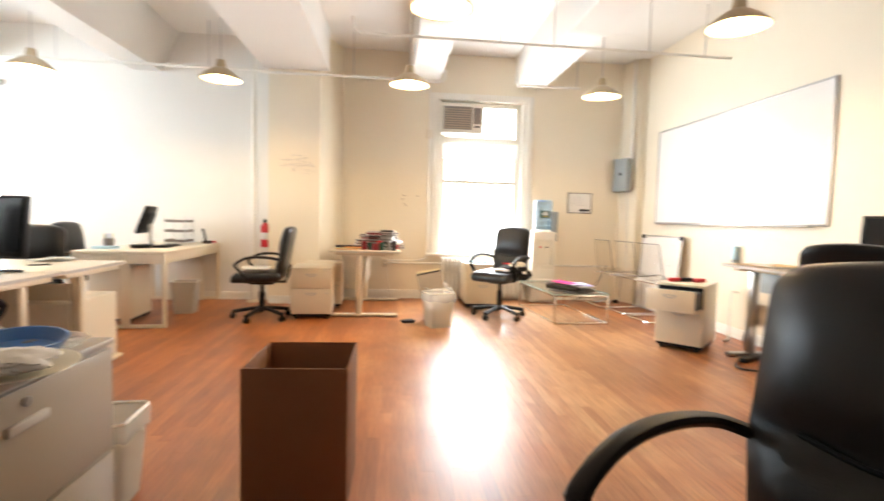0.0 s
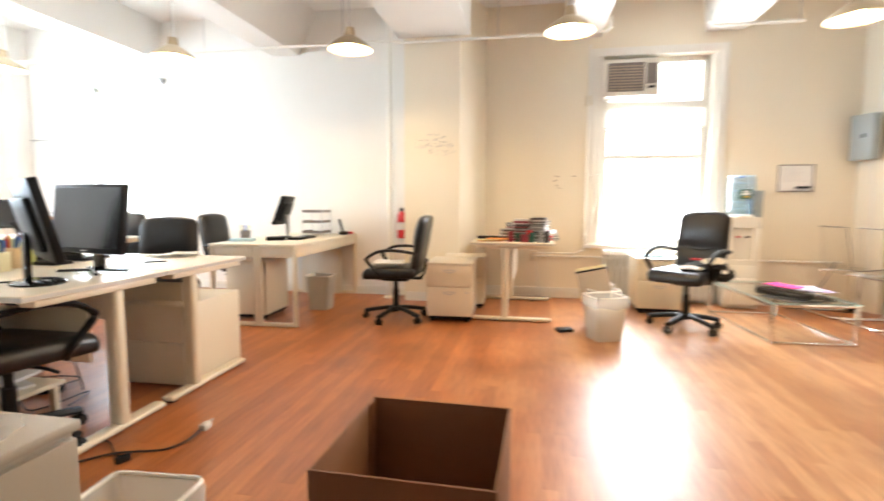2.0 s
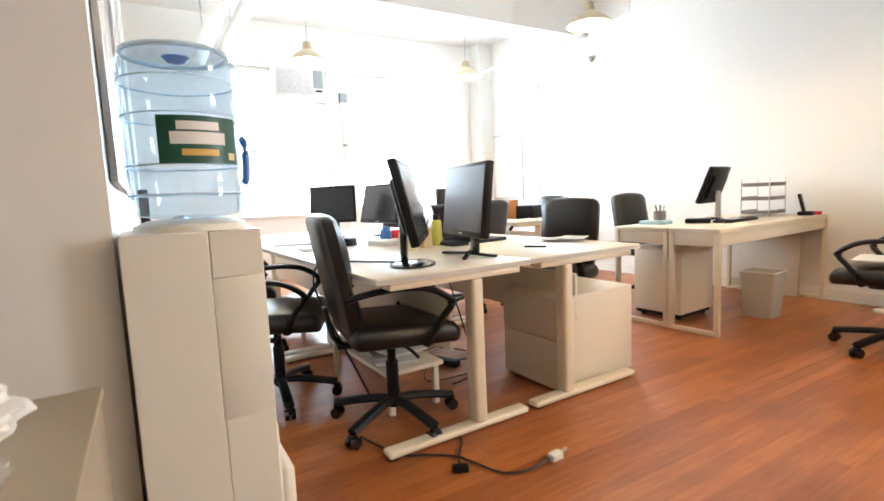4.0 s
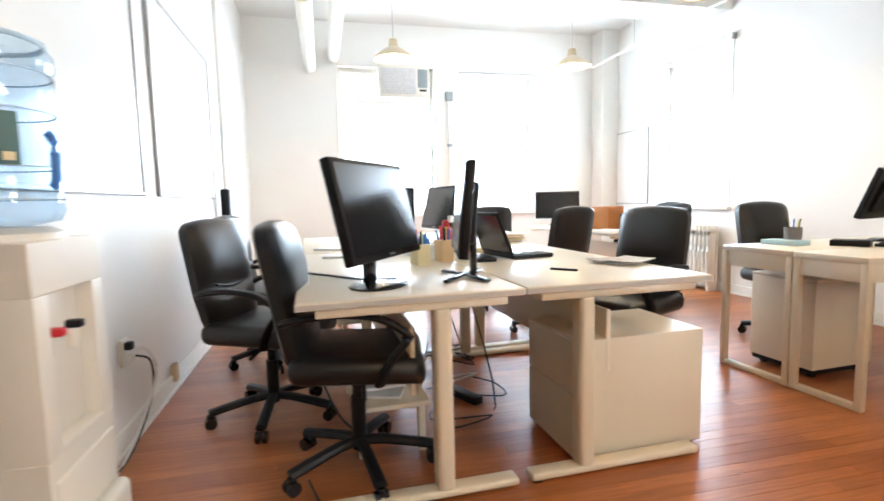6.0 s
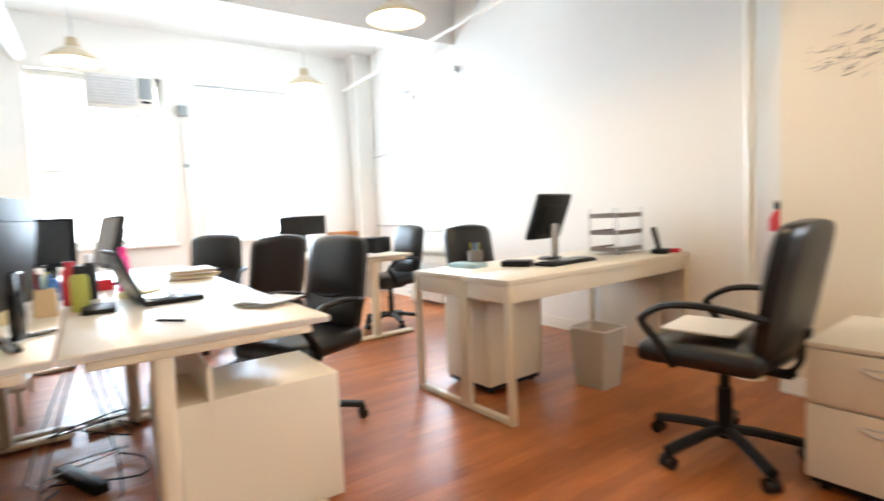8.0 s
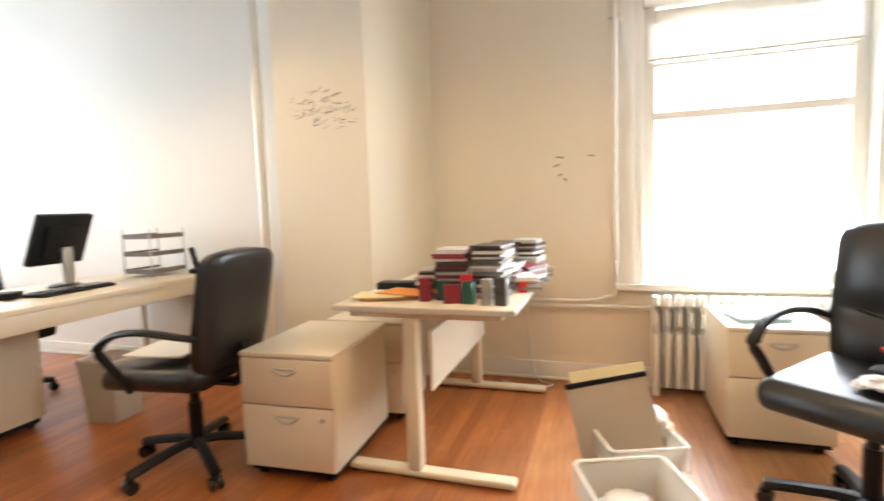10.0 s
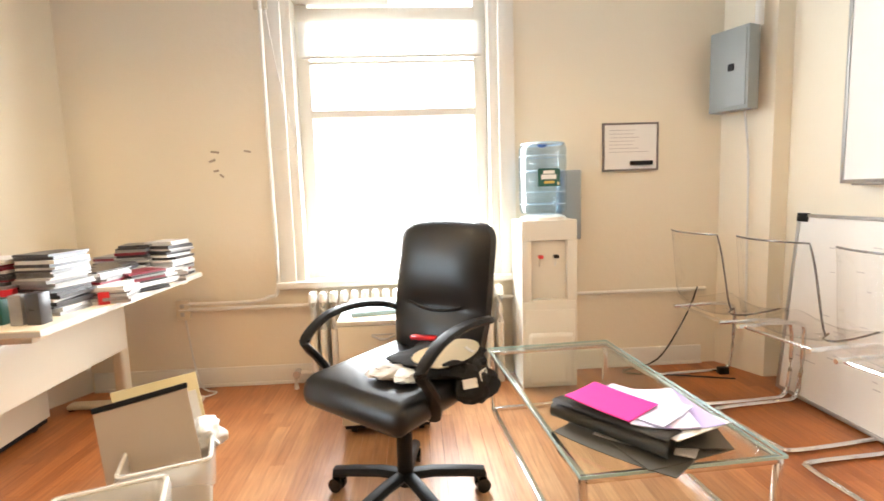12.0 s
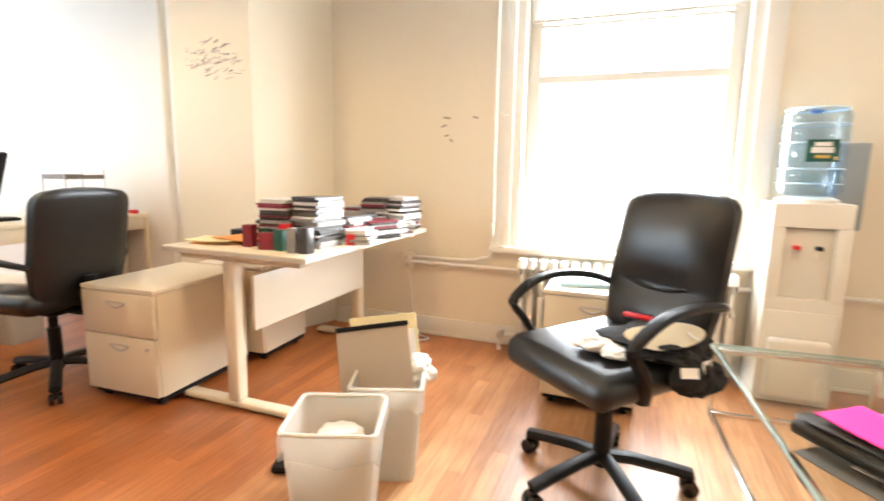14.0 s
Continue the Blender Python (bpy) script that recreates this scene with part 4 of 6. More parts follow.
conduit([(-1.45, 6.22, 0.0), (-1.45, 6.22, 2.85), (-1.45, 6.22, H)], 0.030, "cream painted steam riser pipe beside the column")
solid("pipe_flange", lathe(B(), [(0.0, 0.0), (0.085, 0.0), (0.08, 0.012), (0.04, 0.022), (0.034, 0.03), (0.0, 0.03)], 20), PAINTED, "cream floor flange at the foot of the riser", "flange", pose(-1.45, 6.22, 0.0))


def conduit_box(x, y, z, axis="y", s=-1, label="white wall outlet box with a cover plate"):
    c = thing("wall_outlet", pose(x, y, z), label, "outlet", "wall outlets")
    if axis == "y":
        part("plate", box(B(), -0.04, 0.04, -0.03 if s < 0 else 0, 0 if s < 0 else 0.03, -0.06, 0.06, 0.006), PAINTED, c)
        for dz in (-0.025, 0.025):
            part("socket", box(B(), -0.012, 0.012, s * 0.033 if s < 0 else 0.028, s * 0.028 if s < 0 else 0.033, dz - 0.012, dz + 0.012, 0.002), EDGE, c)
    return c


# ---- window bay ----
wall_ac(pose(0.955, 6.63, 2.31), "window air conditioner with a brown louvred grille", 0.58, 0.40)
blind = thing("roller_blind", pose(0, 0, 0), "half-raised white roller blind inside the window", "blind")
part("fabric", box(B(), 0.985, 2.09, 6.715, 6.718, 2.0, 2.2), BLINDFILM, blind)
part("bottom_bar", box(B(), 0.985, 2.09, 6.705, 6.725, 1.985, 2.0, 0.004), TRIM, blind)
radiator(pose(1.02, 6.52, 0), 19, 0.58, "white painted cast-iron column radiator under the window")
pedestal(pose(1.475, 5.86, 0), 0.43, 0.52, 0.57, "white drawer pedestal standing before the radiator")
solid("folded_paper", box(B(), -0.12, 0.12, -0.09, 0.09, 0, 0.02, 0.004), PALEBLUE, "pale blue folded papers on the pedestal", "papers", pose(1.42, 6.05, 0.571, 0, 0, 12))
wc2, wb2 = water_cooler(pose(2.40, 6.47, 0), "white bottled water cooler against the bay wall")
bottle_label(wb2, 245, 300, 0.175, 0.275)
gp = thing("switch_cabinet", pose(2.525, 6.64, 0.85), "flat grey metal switch box on the wall", "switch box")
part("case", box(B(), 0, 0.13, -0.10, -0.001, 0, 0.42, 0.006), GREYPAINT, gp)
part("cover", box(B(), 0.008, 0.122, -0.108, -0.099, 0.01, 0.41, 0.004), GREYPAINT, gp)

sign = thing("small_whiteboard", pose(2.83, 6.64, 1.27), "small dark-framed whiteboard with faint marker notes", "whiteboard")
part("panel", box(B(), 0, 0.33, -0.012, -0.003, 0, 0.27), BOARD, sign)
for a in ((-0.012, 0.342, -0.012, 0), (-0.012, 0.342, 0.27, 0.282), (-0.012, 0, 0, 0.27), (0.33, 0.342, 0, 0.27)):
    part("frame_bar", box(B(), a[0], a[1], -0.018, -0.002, a[2], a[3], 0.002), MESHGREY, sign)
part("eraser", box(B(), 0.16, 0.30, -0.035, -0.012, 0.022, 0.048, 0.004), PLASTIC, sign)
rn = random.Random(4)
for k in range(7):
    part("marker_line", box(B(), 0.03, 0.05 + rn.uniform(0.12, 0.24), -0.0135, -0.0118, 0.235 - k * 0.022, 0.238 - k * 0.022), FAINT, sign)

ep = thing("electrical_cabinet", pose(3.535, 6.59, 1.58, 0, 0, -68), "grey metal electrical panel with a black latch", "electrical panel")
part("case", box(B(), 0, 0.24, -0.10, -0.002, 0, 0.46, 0.006), GREYPAINT, ep)
part("door", box(B(), 0.012, 0.228, -0.108, -0.099, 0.02, 0.44, 0.004), GREYPAINT, ep)
part("latch", box(B(), 0.125, 0.16, -0.116, -0.107, 0.22, 0.26, 0.003), PLASTIC, ep)
conduit([(3.62, 6.38, 2.04), (3.62, 6.38, H)], 0.022, "white painted conduit rising from the electrical panel")
conduit(smooth_path([(3.60, 6.45, 1.58), (3.625, 6.44, 1.3), (3.63, 6.43, 0.8), (3.635, 6.42, 0.3)], 3), 0.006, "thin white cable hanging down the pilaster", WHITECABLE)

# rail and conduits on the bay wall
conduit([(0.20, 6.60, 0.50), (3.48, 6.60, 0.50)], 0.012, "cream painted surface conduit along the bay wall", TRIM)
conduit(smooth_path([(0.22, 6.60, 0.535), (0.60, 6.60, 0.535), (0.74, 6.60, 0.56), (0.80, 6.60, 0.66), (0.80, 6.60, 1.4), (0.80, 6.60, 2.75), (0.80, 6.60, 2.9)], 4), 0.011, "cream painted conduit bending up beside the window", TRIM)
conduit_box(0.22, 6.62, 0.50)
conduit_box(0.80, 6.64, 2.30)

conduit(smooth_path([(0.83, 6.59, 2.75), (0.84, 6.58, 2.2), (0.93, 6.58, 1.62), (0.98, 6.58, 1.50), (0.90, 6.585, 1.44), (0.81, 6.59, 1.46)], 5), 0.0025, "thin white wire looping beside the window", WHITECABLE)
conduit(smooth_path([(0.10, 6.50, 0.012), (0.3, 6.42, 0.012), (0.42, 6.50, 0.012), (0.30, 6.56, 0.05), (0.24, 6.58, 0.44)], 5), 0.005, "white cable trailing to the wall outlet", WHITECABLE)

# loose marks on the plaster
for i, (x, z, w, a) in enumerate(((0.47, 1.44, 0.05, 8), (0.45, 1.39, 0.04, -20), (0.50, 1.30, 0.03, 40), (0.66, 1.44, 0.04, 12), (0.47, 1.33, 0.03, -8))):
    solid("plaster_chip", box(B(), -w / 2, w / 2, -0.0035, 0, -0.006, 0.006, 0.001), TAUPE, "small chipped mark in the painted plaster", "wall mark", pose(x, 6.6395, z, 0, a, 0), "wall marks", "structure")

# marker scribbles on the column
sc = thing("wall_scribble", pose(-0.885, 6.0995, 1.77), "dense grey marker scribbles across the column", "scribble")
rn = random.Random(9)
for k in range(90):
    a, r = rn.uniform(0, 6.283), math.sqrt(rn.uniform(0, 1))
    x, z, ln, an = r * math.cos(a) * 0.24, r * math.sin(a) * 0.115 - 0.04 * r * math.cos(a), rn.uniform(0.008, 0.034), rn.uniform(-38, 12)
    part("stroke", box(B(), -ln, ln * 0.6, -0.003, 0, -0.0013, 0.0013, m=pose(x, 0, z, 0, an, 0)), FAINT if k % 3 else INK, sc)

# disc-case desk
t_leg_desk(pose(-0.37, 5.21, 0, 0, 0, -90), 1.25, 0.78, 0.75, "white laminate desk piled with disc cases", near_leg=0.08, leg_at=0.42)
pedestal(pose(-0.545, 5.10, 0, 0, 0, 3), 0.43, 0.60, 0.56, "white two-drawer pedestal beside the disc desk")
pedestal(pose(-0.50, 5.74, 0, 0, 0, 3), 0.43, 0.42, 0.56, "white drawer pedestal pushed behind its twin")

rn = random.Random(21)


def case_stack(x, y, n, turn, mats, w=0.14, d=0.19, z=0.75, spread=0.012):
    s = thing("disc_case_stack", pose(x, y, z, 0, 0, turn), "uneven stack of plastic disc cases on the desk", "disc cases", "disc case stacks")
    zz = 0.0
    for k in range(n):
        t = rn.choice((0.008, 0.010, 0.013, 0.014))
        m = mats[rn.randrange(len(mats))]
        part("disc_case", box(B(), -w / 2, w / 2, -d / 2, d / 2, zz + 0.0006, zz + t, m=pose(rn.uniform(-spread, spread), rn.uniform(-spread, spread), 0, 0, 0, rn.uniform(-7, 7))), m, s)
        zz += t
    return s


MIX = (CASEGREY, CASEDARK, CASELIGHT, CASEDARK, CASEDARK, CASEGREY, CASELIGHT, PAPER, CASEDARK, BLUE, WINE)
case_stack(0.10, 5.48, 21, 4, (CASEDARK, CASEGREY, CASEDARK, CASEDARK, CASEDARK, CASELIGHT, WINE))
case_stack(0.26, 5.52, 20, -3, (CASEDARK, CASEGREY, CASEDARK, CASELIGHT))
case_stack(0.12, 5.74, 12, 6, MIX)
case_stack(0.28, 5.78, 11, -5, MIX)
case_stack(0.20, 5.98, 12, 9, MIX)
case_stack(0.33, 6.06, 7, -14, (CASELIGHT, PAPER, CASEGREY))
case_stack(0.18, 6.24, 15, 12, MIX)
case_stack(0.31, 6.32, 18, -8, MIX)
case_stack(0.02, 6.05, 8, 2, MIX)
case_stack(-0.04, 5.60, 10, 8, MIX)
case_stack(0.02, 5.86, 14, -6, MIX)
case_stack(0.36, 5.70, 6, 18, (CASELIGHT, PAPER, CASEGREY))
case_stack(0.35, 5.92, 9, -20, MIX)
case_stack(0.06, 6.28, 12, -4, MIX)
case_stack(0.36, 6.20, 6, 25, (CASELIGHT, PAPER, CASEGREY))
for i, (x, y, w, h, mt, tr) in enumerate(((0.00, 5.36, 0.045, 0.10, WINE, 8), (0.07, 5.40, 0.05, 0.085, GREEN, -10), (0.13, 5.33, 0.07, 0.075, WINE, 14), (0.20, 5.33, 0.05, 0.09, GREEN, -6), (0.28, 5.31, 0.04, 0.105, CASEGREY, 4), (0.34, 5.31, 0.05, 0.11, CASEDARK, -4), (0.17, 5.40, 0.05, 0.11, RED, 20), (0.37, 5.62, 0.04, 0.05, RED, 30))):
    solid("small_carton", box(B(), -w / 2, w / 2, -0.025, 0.025, 0, h, 0.002), mt, "small printed carton standing on the desk", "carton", pose(x, y, 0.75, 0, 0, tr), "small cartons")
for i, (x, y, mt, tr) in enumerate(((-0.20, 5.40, ORANGE, 20), (-0.18, 5.42, MANILA, 34), (-0.22, 5.38, CREAM, 8), (-0.12, 5.44, ORANGE, -12))):
    loose_sheet("envelope", pose(x, y, 0.751 + 0.006 * i, 0, 0, tr), 0.23, 0.16, mt, "orange paper envelope lying on the desk", "envelope", 0.004, 0.006, i)
solid("scanner", box(B(), -0.13, 0.13, -0.05, 0.05, 0, 0.035, 0.006), PLASTIC, "flat black device on the desk", "device", pose(-0.22, 5.66, 0.75, 0, 0, 5))

# the office chair by the window and what lies on it
office_chair(pose(1.575, 5.31, 0, 0, 0, 138) @ Matrix.Diagonal((1, 1, 1.03, 1)), "black leather office chair with clothes on its seat")
rn = random.Random(5)


def crumple(name, m, w, d, h, material, label, category, seed):
    """A crumpled soft heap."""
    bm = bmesh.new()
    bmesh.ops.create_icosphere(bm, subdivisions=4, radius=1.0)
    for v in bm.verts:
        n = noise.noise(v.co * 1.7 + Vector((seed, 0, 0))) * 0.35 + noise.noise(v.co * 4.5 + Vector((0, seed, 0))) * 0.16
        v.co *= 1 + n
        v.co = Vector((v.co.x * w / 2, v.co.y * d / 2, max(0.0, v.co.z * 0.5 + 0.42) * h))
    return solid(name, bm, material, label, category, m)


crumple("jacket", pose(1.72, 5.25, 0.540, 0, 0, 40), 0.36, 0.28, 0.085, CLOTH, "crumpled black jacket on the chair seat", "jacket", 3.1)
crumple("cloth_bag", pose(1.82, 5.16, 0.455, 0, 0, 10), 0.15, 0.12, 0.15, CLOTH, "black cloth bag drooping off the seat edge", "bag", 8.3)
bm = prism(B(), [((0.105 + 0.022 * math.cos(2 * a) + 0.012 * math.sin(3 * a)) * math.cos(a), (0.052 + 0.010 * math.sin(2 * a + 1)) * math.sin(a)) for a in [2 * math.pi * k / 28 for k in range(28)]], 0, 0.006)
solid("shoe_insole", bm, PALECARD, "cream padded card shape lying on the jacket", "card", pose(1.735, 5.150, 0.625, 42, 0, 28))
for k, (x, y, z, rx, rz) in enumerate(((1.815, 5.185, 0.625, 30, 60), (1.80, 5.085, 0.545, 70, 20), (1.845, 5.12, 0.56, 75, 60))):
    loose_sheet("care_label", pose(x, y, z, rx, 0, rz), 0.05, 0.03, PAPER, "small white sewn label on the jacket", "label", 0.002, 0.01, 50 + k)
crumple("tissue_paper", pose(1.56, 5.20, 0.545, 0, 0, 20), 0.19, 0.12, 0.045, LEAFLET, "crumpled printed paper on the seat", "paper", 12.0)
crumple("tissue_paper", pose(1.60, 5.14, 0.548, 0, 0, 70), 0.12, 0.09, 0.035, PAPER, "small crumpled white paper on the seat", "paper", 15.0)
solid("red_pouch", box(B(), -0.05, 0.05, -0.015, 0.015, 0, 0.016, 0.006), RED, "small red pouch on the jacket", "pouch", pose(1.66, 5.36, 0.615, 0, 0, -20))

# bins before the disc desk
waste_bin(pose(0.81, 4.80, 0, 0, 0, 20), 0.275, 0.26, 0.36, "cloudy plastic waste bin with a bag liner")
waste_bin(pose(0.82, 5.14, 0, 0, 0, 20), 0.25, 0.28, 0.36, "cloudy plastic waste bin stuffed with folders")
crumple("crumpled_paper", pose(0.79, 4.85, 0.20), 0.16, 0.16, 0.10, PAPER, "crumpled white paper in the bin", "paper", 2.2)
crumple("crumpled_paper", pose(0.88, 5.24, 0.30), 0.14, 0.14, 0.12, PAPER, "crumpled white paper in the bin", "paper", 5.7)
fo = thing("archive_folder", pose(0.81, 5.10, 0.23, -16, -10, 14), "taupe card folder with a black spine standing in the bin", "folder")
part("cover", box(B(), -0.15, 0.13, -0.006, 0.0, 0.0, 0.30, 0.002), TAUPE, fo)
part("spine", box(B(), -0.152, 0.132, -0.010, 0.004, 0.30, 0.318, 0.003), PLASTIC, fo)
fo2 = thing("archive_folder", pose(0.79, 5.22, 0.25, -8, -9, 12), "open cream card folder standing in the bin", "folder")
part("cover", box(B(), -0.14, 0.13, -0.004, 0.0, 0.0, 0.30, 0.002), CREAM, fo2)
part("sheet", box(B(), -0.12, 0.12, -0.008, -0.0045, 0.0, 0.24, 0.001), PAPER, fo2)
solid("dustpan", box(B(), -0.07, 0.07, -0.05, 0.05, 0, 0.03, 0.012), PLASTIC, "small black plastic brush on the floor", "brush", pose(0.50, 4.98, 0.0, 0, 0, 20))

# glass coffee table
ct = thing("coffee_table", pose(2.37, 5.50, 0, 0, 0, 4), "low glass coffee table on a chrome frame", "table")
gt = part("glass_top", box(B(), -0.325, 0.325, -0.61, 0.61, 0.328, 0.340), TABLEGLASS, ct)
for a in ((-0.326, 0.326, -0.612, -0.610), (-0.326, 0.326, 0.610, 0.612), (-0.327, -0.325, -0.61, 0.61), (0.325, 0.327, -0.61, 0.61)):
    part("glass_edge", box(B(), *a, 0.329, 0.339), GLASSEDGE, gt)
for sy in (-1, 1):
    part("top_rail", box(B(), -0.31, 0.31, sy * 0.59 - 0.011, sy * 0.59 + 0.011, 0.306, 0.327, 0.002), CHROME, ct)
    part("floor_rail", box(B(), -0.31, 0.31, sy * 0.59 - 0.011, sy * 0.59 + 0.011, 0.0, 0.02, 0.002), CHROME, ct)
    for sx in (-1, 1):
        part("leg", box(B(), sx * 0.31 - 0.011, sx * 0.31 + 0.011, sy * 0.59 - 0.011, sy * 0.59 + 0.011, 0.0, 0.327, 0.002), CHROME, ct)
for sx in (-1, 1):
    part("top_rail", box(B(), sx * 0.31 - 0.011, sx * 0.31 + 0.011, -0.58, 0.58, 0.306, 0.327, 0.002), CHROME, ct)
    part("floor_rail", box(B(), sx * 0.31 - 0.011, sx * 0.31 + 0.011, -0.58, 0.58, 0.0, 0.02, 0.002), CHROME, ct)
for i, (x, y, z, w, h, mt, tr, lb) in enumerate((
        (2.30, 5.04, 0.341, 0.40, 0.24, FOLDERDK, -50, "dark olive card folder"),
        (2.40, 5.00, 0.346, 0.30, 0.22, FOLDERDK, 15, "dark olive card folder"),
        (2.38, 5.06, 0.351, 0.30, 0.21, LEAFLET, -38, "crumpled printed sheet"),
        (2.48, 5.08, 0.358, 0.25, 0.28, FOLDERDK, -12, "dark olive card folder"),
        (2.43, 5.07, 0.412, 0.24, 0.30, PAPER, 23, "white paper sheet"),
        (2.46, 5.09, 0.417, 0.20, 0.28, LILAC, 4, "lilac paper sheet"),
        (2.41, 5.10, 0.422, 0.20, 0.30, PALELILAC, -12, "pale lilac paper sheet"),
        (2.36, 5.12, 0.427, 0.21, 0.29, PALELILAC, 38, "pale lilac paper sheet"))):
    loose_sheet("loose_paper", pose(x, y, z, 0, 0, tr), w, h, mt, lb + " lying on the glass table", "paper", 0.003, 0.014, i)
rf = thing("rolled_folder", pose(2.327, 5.118, 0.352, 0, 0, 218), "dark olive card folder with a rolled edge", "folder")
for nm, prof in (("roll", [(0.105 + 0.006 * k / 16 + (0.020 + 0.0006 * k) * math.cos(0.55 * k), 0, 0.034 + (0.020 + 0.0006 * k) * math.sin(0.55 * k)) for k in range(19)]),
                 ("cover", smooth_path([(0.128, 0, 0.068), (0.105, 0, 0.074), (0.03, 0, 0.066), (-0.10, 0, 0.056), (-0.20, 0, 0.040)], 3))):
    bm = B()
    prof = [Vector(p) for p in prof]
    ra = [bm.verts.new((p.x, -0.21, p.z)) for p in prof]
    rb = [bm.verts.new((p.x, 0.20, p.z)) for p in prof]
    for k in range(len(prof) - 1):
        bm.faces.new((ra[k], ra[k + 1], rb[k + 1], rb[k]))
    bmesh.ops.solidify(bm, geom=list(bm.faces), thickness=0.003)
    part(nm, bm, FOLDERDK, rf)
loose_sheet("magenta_folder", pose(2.28, 5.135, 0.436, 0, 2, -53), 0.24, 0.18, PINK, "bright magenta card folder on the pile", "folder", 0.004, 0.01, 40)

# clear chairs and leaning board by the whiteboard wall
g = ghost_chair(pose(3.35, 6.22, 0, 0, 0, -86))
copy_thing(g, pose(3.43, 5.74, 0, 0, 0, -83))
copy_thing(g, pose(3.47, 5.20, 0, 0, 0, -85))
lb = wall_board("leaning_whiteboard", pose(3.66, 6.14, 0.03, -5, 0, -90), 0.92, 0.94, "framed whiteboard with marker notes leaning on the wall")
rn = random.Random(31)
for k in range(26):
    x, z, ln = rn.uniform(0.08, 0.75), rn.uniform(0.12, 0.85), rn.uniform(0.02, 0.06)
    part("marker_line", box(B(), x, x + ln, -0.0135, -0.0118, z, z + 0.004, m=Matrix.Identity(4)), FAINT, lb)
for a, b in ((0.0, 0.03), (0.89, 0.92)):
    part("corner_cap", box(B(), a - 0.02, b + 0.02, -0.024, -0.001, 0.915, 0.962, 0.005), PLASTIC, lb)
wall_board("large_whiteboard", pose(3.80, 5.95, 1.16, 0, 0, -90), 2.62, 1.16, "large glossy whiteboard in an aluminium frame", True)
conduit(smooth_path([(3.40, 6.55, 0.52), (3.30, 6.50, 0.35), (3.10, 6.45, 0.10), (2.9, 6.50, 0.012), (3.2, 6.40, 0.012), (3.5, 6.30, 0.012)], 5), 0.005, "black power cable drooping to the floor", CABLE)
solid("door_stop", box(B(), -0.03, 0.03, -0.02, 0.02, 0, 0.04, 0.004), PLASTIC, "small black adapter on the floor", "adapter", pose(3.50, 6.42, 0))

# pedestal with an open drawer by the east wall
pedestal(pose(2.88, 3.82, 0, 0, 0, -46), 0.40, 0.50, 0.60, "white pedestal with its top drawer pulled out", 0.30, split=0.36)
for x, y, mt, nm, lbl in ((2.94, 4.02, RED, "stapler", "red stapler on the pedestal"), (3.06, 4.02, PLASTIC, "tape_dispenser", "black tape dispenser on the pedestal"), (3.16, 3.98, RED, "hole_punch", "red desk tool lying on the pedestal")):
    solid(nm, box(B(), -0.06, 0.06, -0.025, 0.025, 0, 0.035, 0.01), mt, lbl, "desk tool", pose(x, y, 0.60, 0, 0, 15))

conduit(smooth_path([(3.79, 4.30, 0.46), (3.74, 4.30, 0.47), (3.71, 4.29, 0.42), (3.70, 4.28, 0.2), (3.69, 4.26, 0.03), (3.62, 4.18, 0.010), (3.54, 4.12, 0.010)], 5), 0.009, "white power cord hanging from a wall socket", WHITECABLE)

# standing desk on the east side
rd = t_leg_desk(pose(3.22, 2.40, 0, 0, 0, -90), 1.36, 0.56, 0.80, "dark-topped desk on steel legs cluttered with papers", modesty=False, leg_at=0.4, near_leg=0.12, top=TAUPE, metal=STEEL)
part("lower_panel", box(B(), -1.25, -0.11, 0.262, 0.280, 0.27, 0.46, 0.002), LAMINATE, rd)
db = thing("storage_box", pose(3.64, 2.98, 0, 0, 0, 0), "long pale metal box on a dark plinth under the desk", "box")
part("body", box(B(), -0.10, 0.10, -0.52, 0.52, 0.04, 0.33, 0.006), OFFWHITE, db)
part("plinth", box(B(), -0.11, 0.09, -0.50, 0.50, 0.0, 0.04), PLASTIC, db)
part("device_box", box(B(), -1.14, -0.80, 0.20, 0.26, 0.575, 0.745, 0.004), GREYPAINT, rd, "grey enamelled control box")
for i, (x, y, tr) in enumerate(((3.36, 3.52, 12), (3.42, 3.40, -8), (3.52, 3.30, 30))):
    loose_sheet("loose_paper", pose(x, y, 0.801 + 0.004 * i, 0, 0, tr), 0.22, 0.30, MANILA if i != 1 else PAPER, "papers spread on the east desk", "paper", 0.003, 0.01, 70 + i)
monitor(pose(3.58, 2.46, 0.80, 0, 0, -58), 0.52, 0.355, "wide black monitor on the east desk", 0.06, 0.12)
solid("picture_frame", box(B(), -0.05, 0.05, -0.006, 0.006, 0, 0.10, 0.003), PLASTIC, "small dark picture frame on the desk", "frame", pose(3.52, 3.02, 0.80, 8, 0, -60))
sd = thing("soap_dispenser", pose(3.80, 4.34, 0.76, 0, 0, -90), "pale blue plastic dispenser fixed to the wall", "dispenser")
part("back_plate", box(B(), -0.04, 0.04, -0.008, 0.0, 0, 0.17, 0.003), OFFWHITE, sd)
part("tank", box(B(), -0.036, 0.036, -0.06, -0.009, 0.03, 0.165, 0.014, 3), PALEBLUE, sd)
part("push_lever", box(B(), -0.025, 0.025, -0.066, -0.009, 0.0, 0.027, 0.006), GREYPAINT, sd)
conduit(smooth_path([(3.75, 4.05, 0.50), (3.72, 4.02, 0.3), (3.66, 4.0, 0.05), (3.50, 3.75, 0.012), (3.25, 3.5, 0.012), (3.05, 3.25, 0.012), (3.25, 3.15, 0.012), (3.5, 3.3, 0.012)], 5), 0.008, "tangled black cables on the floor", CABLE)
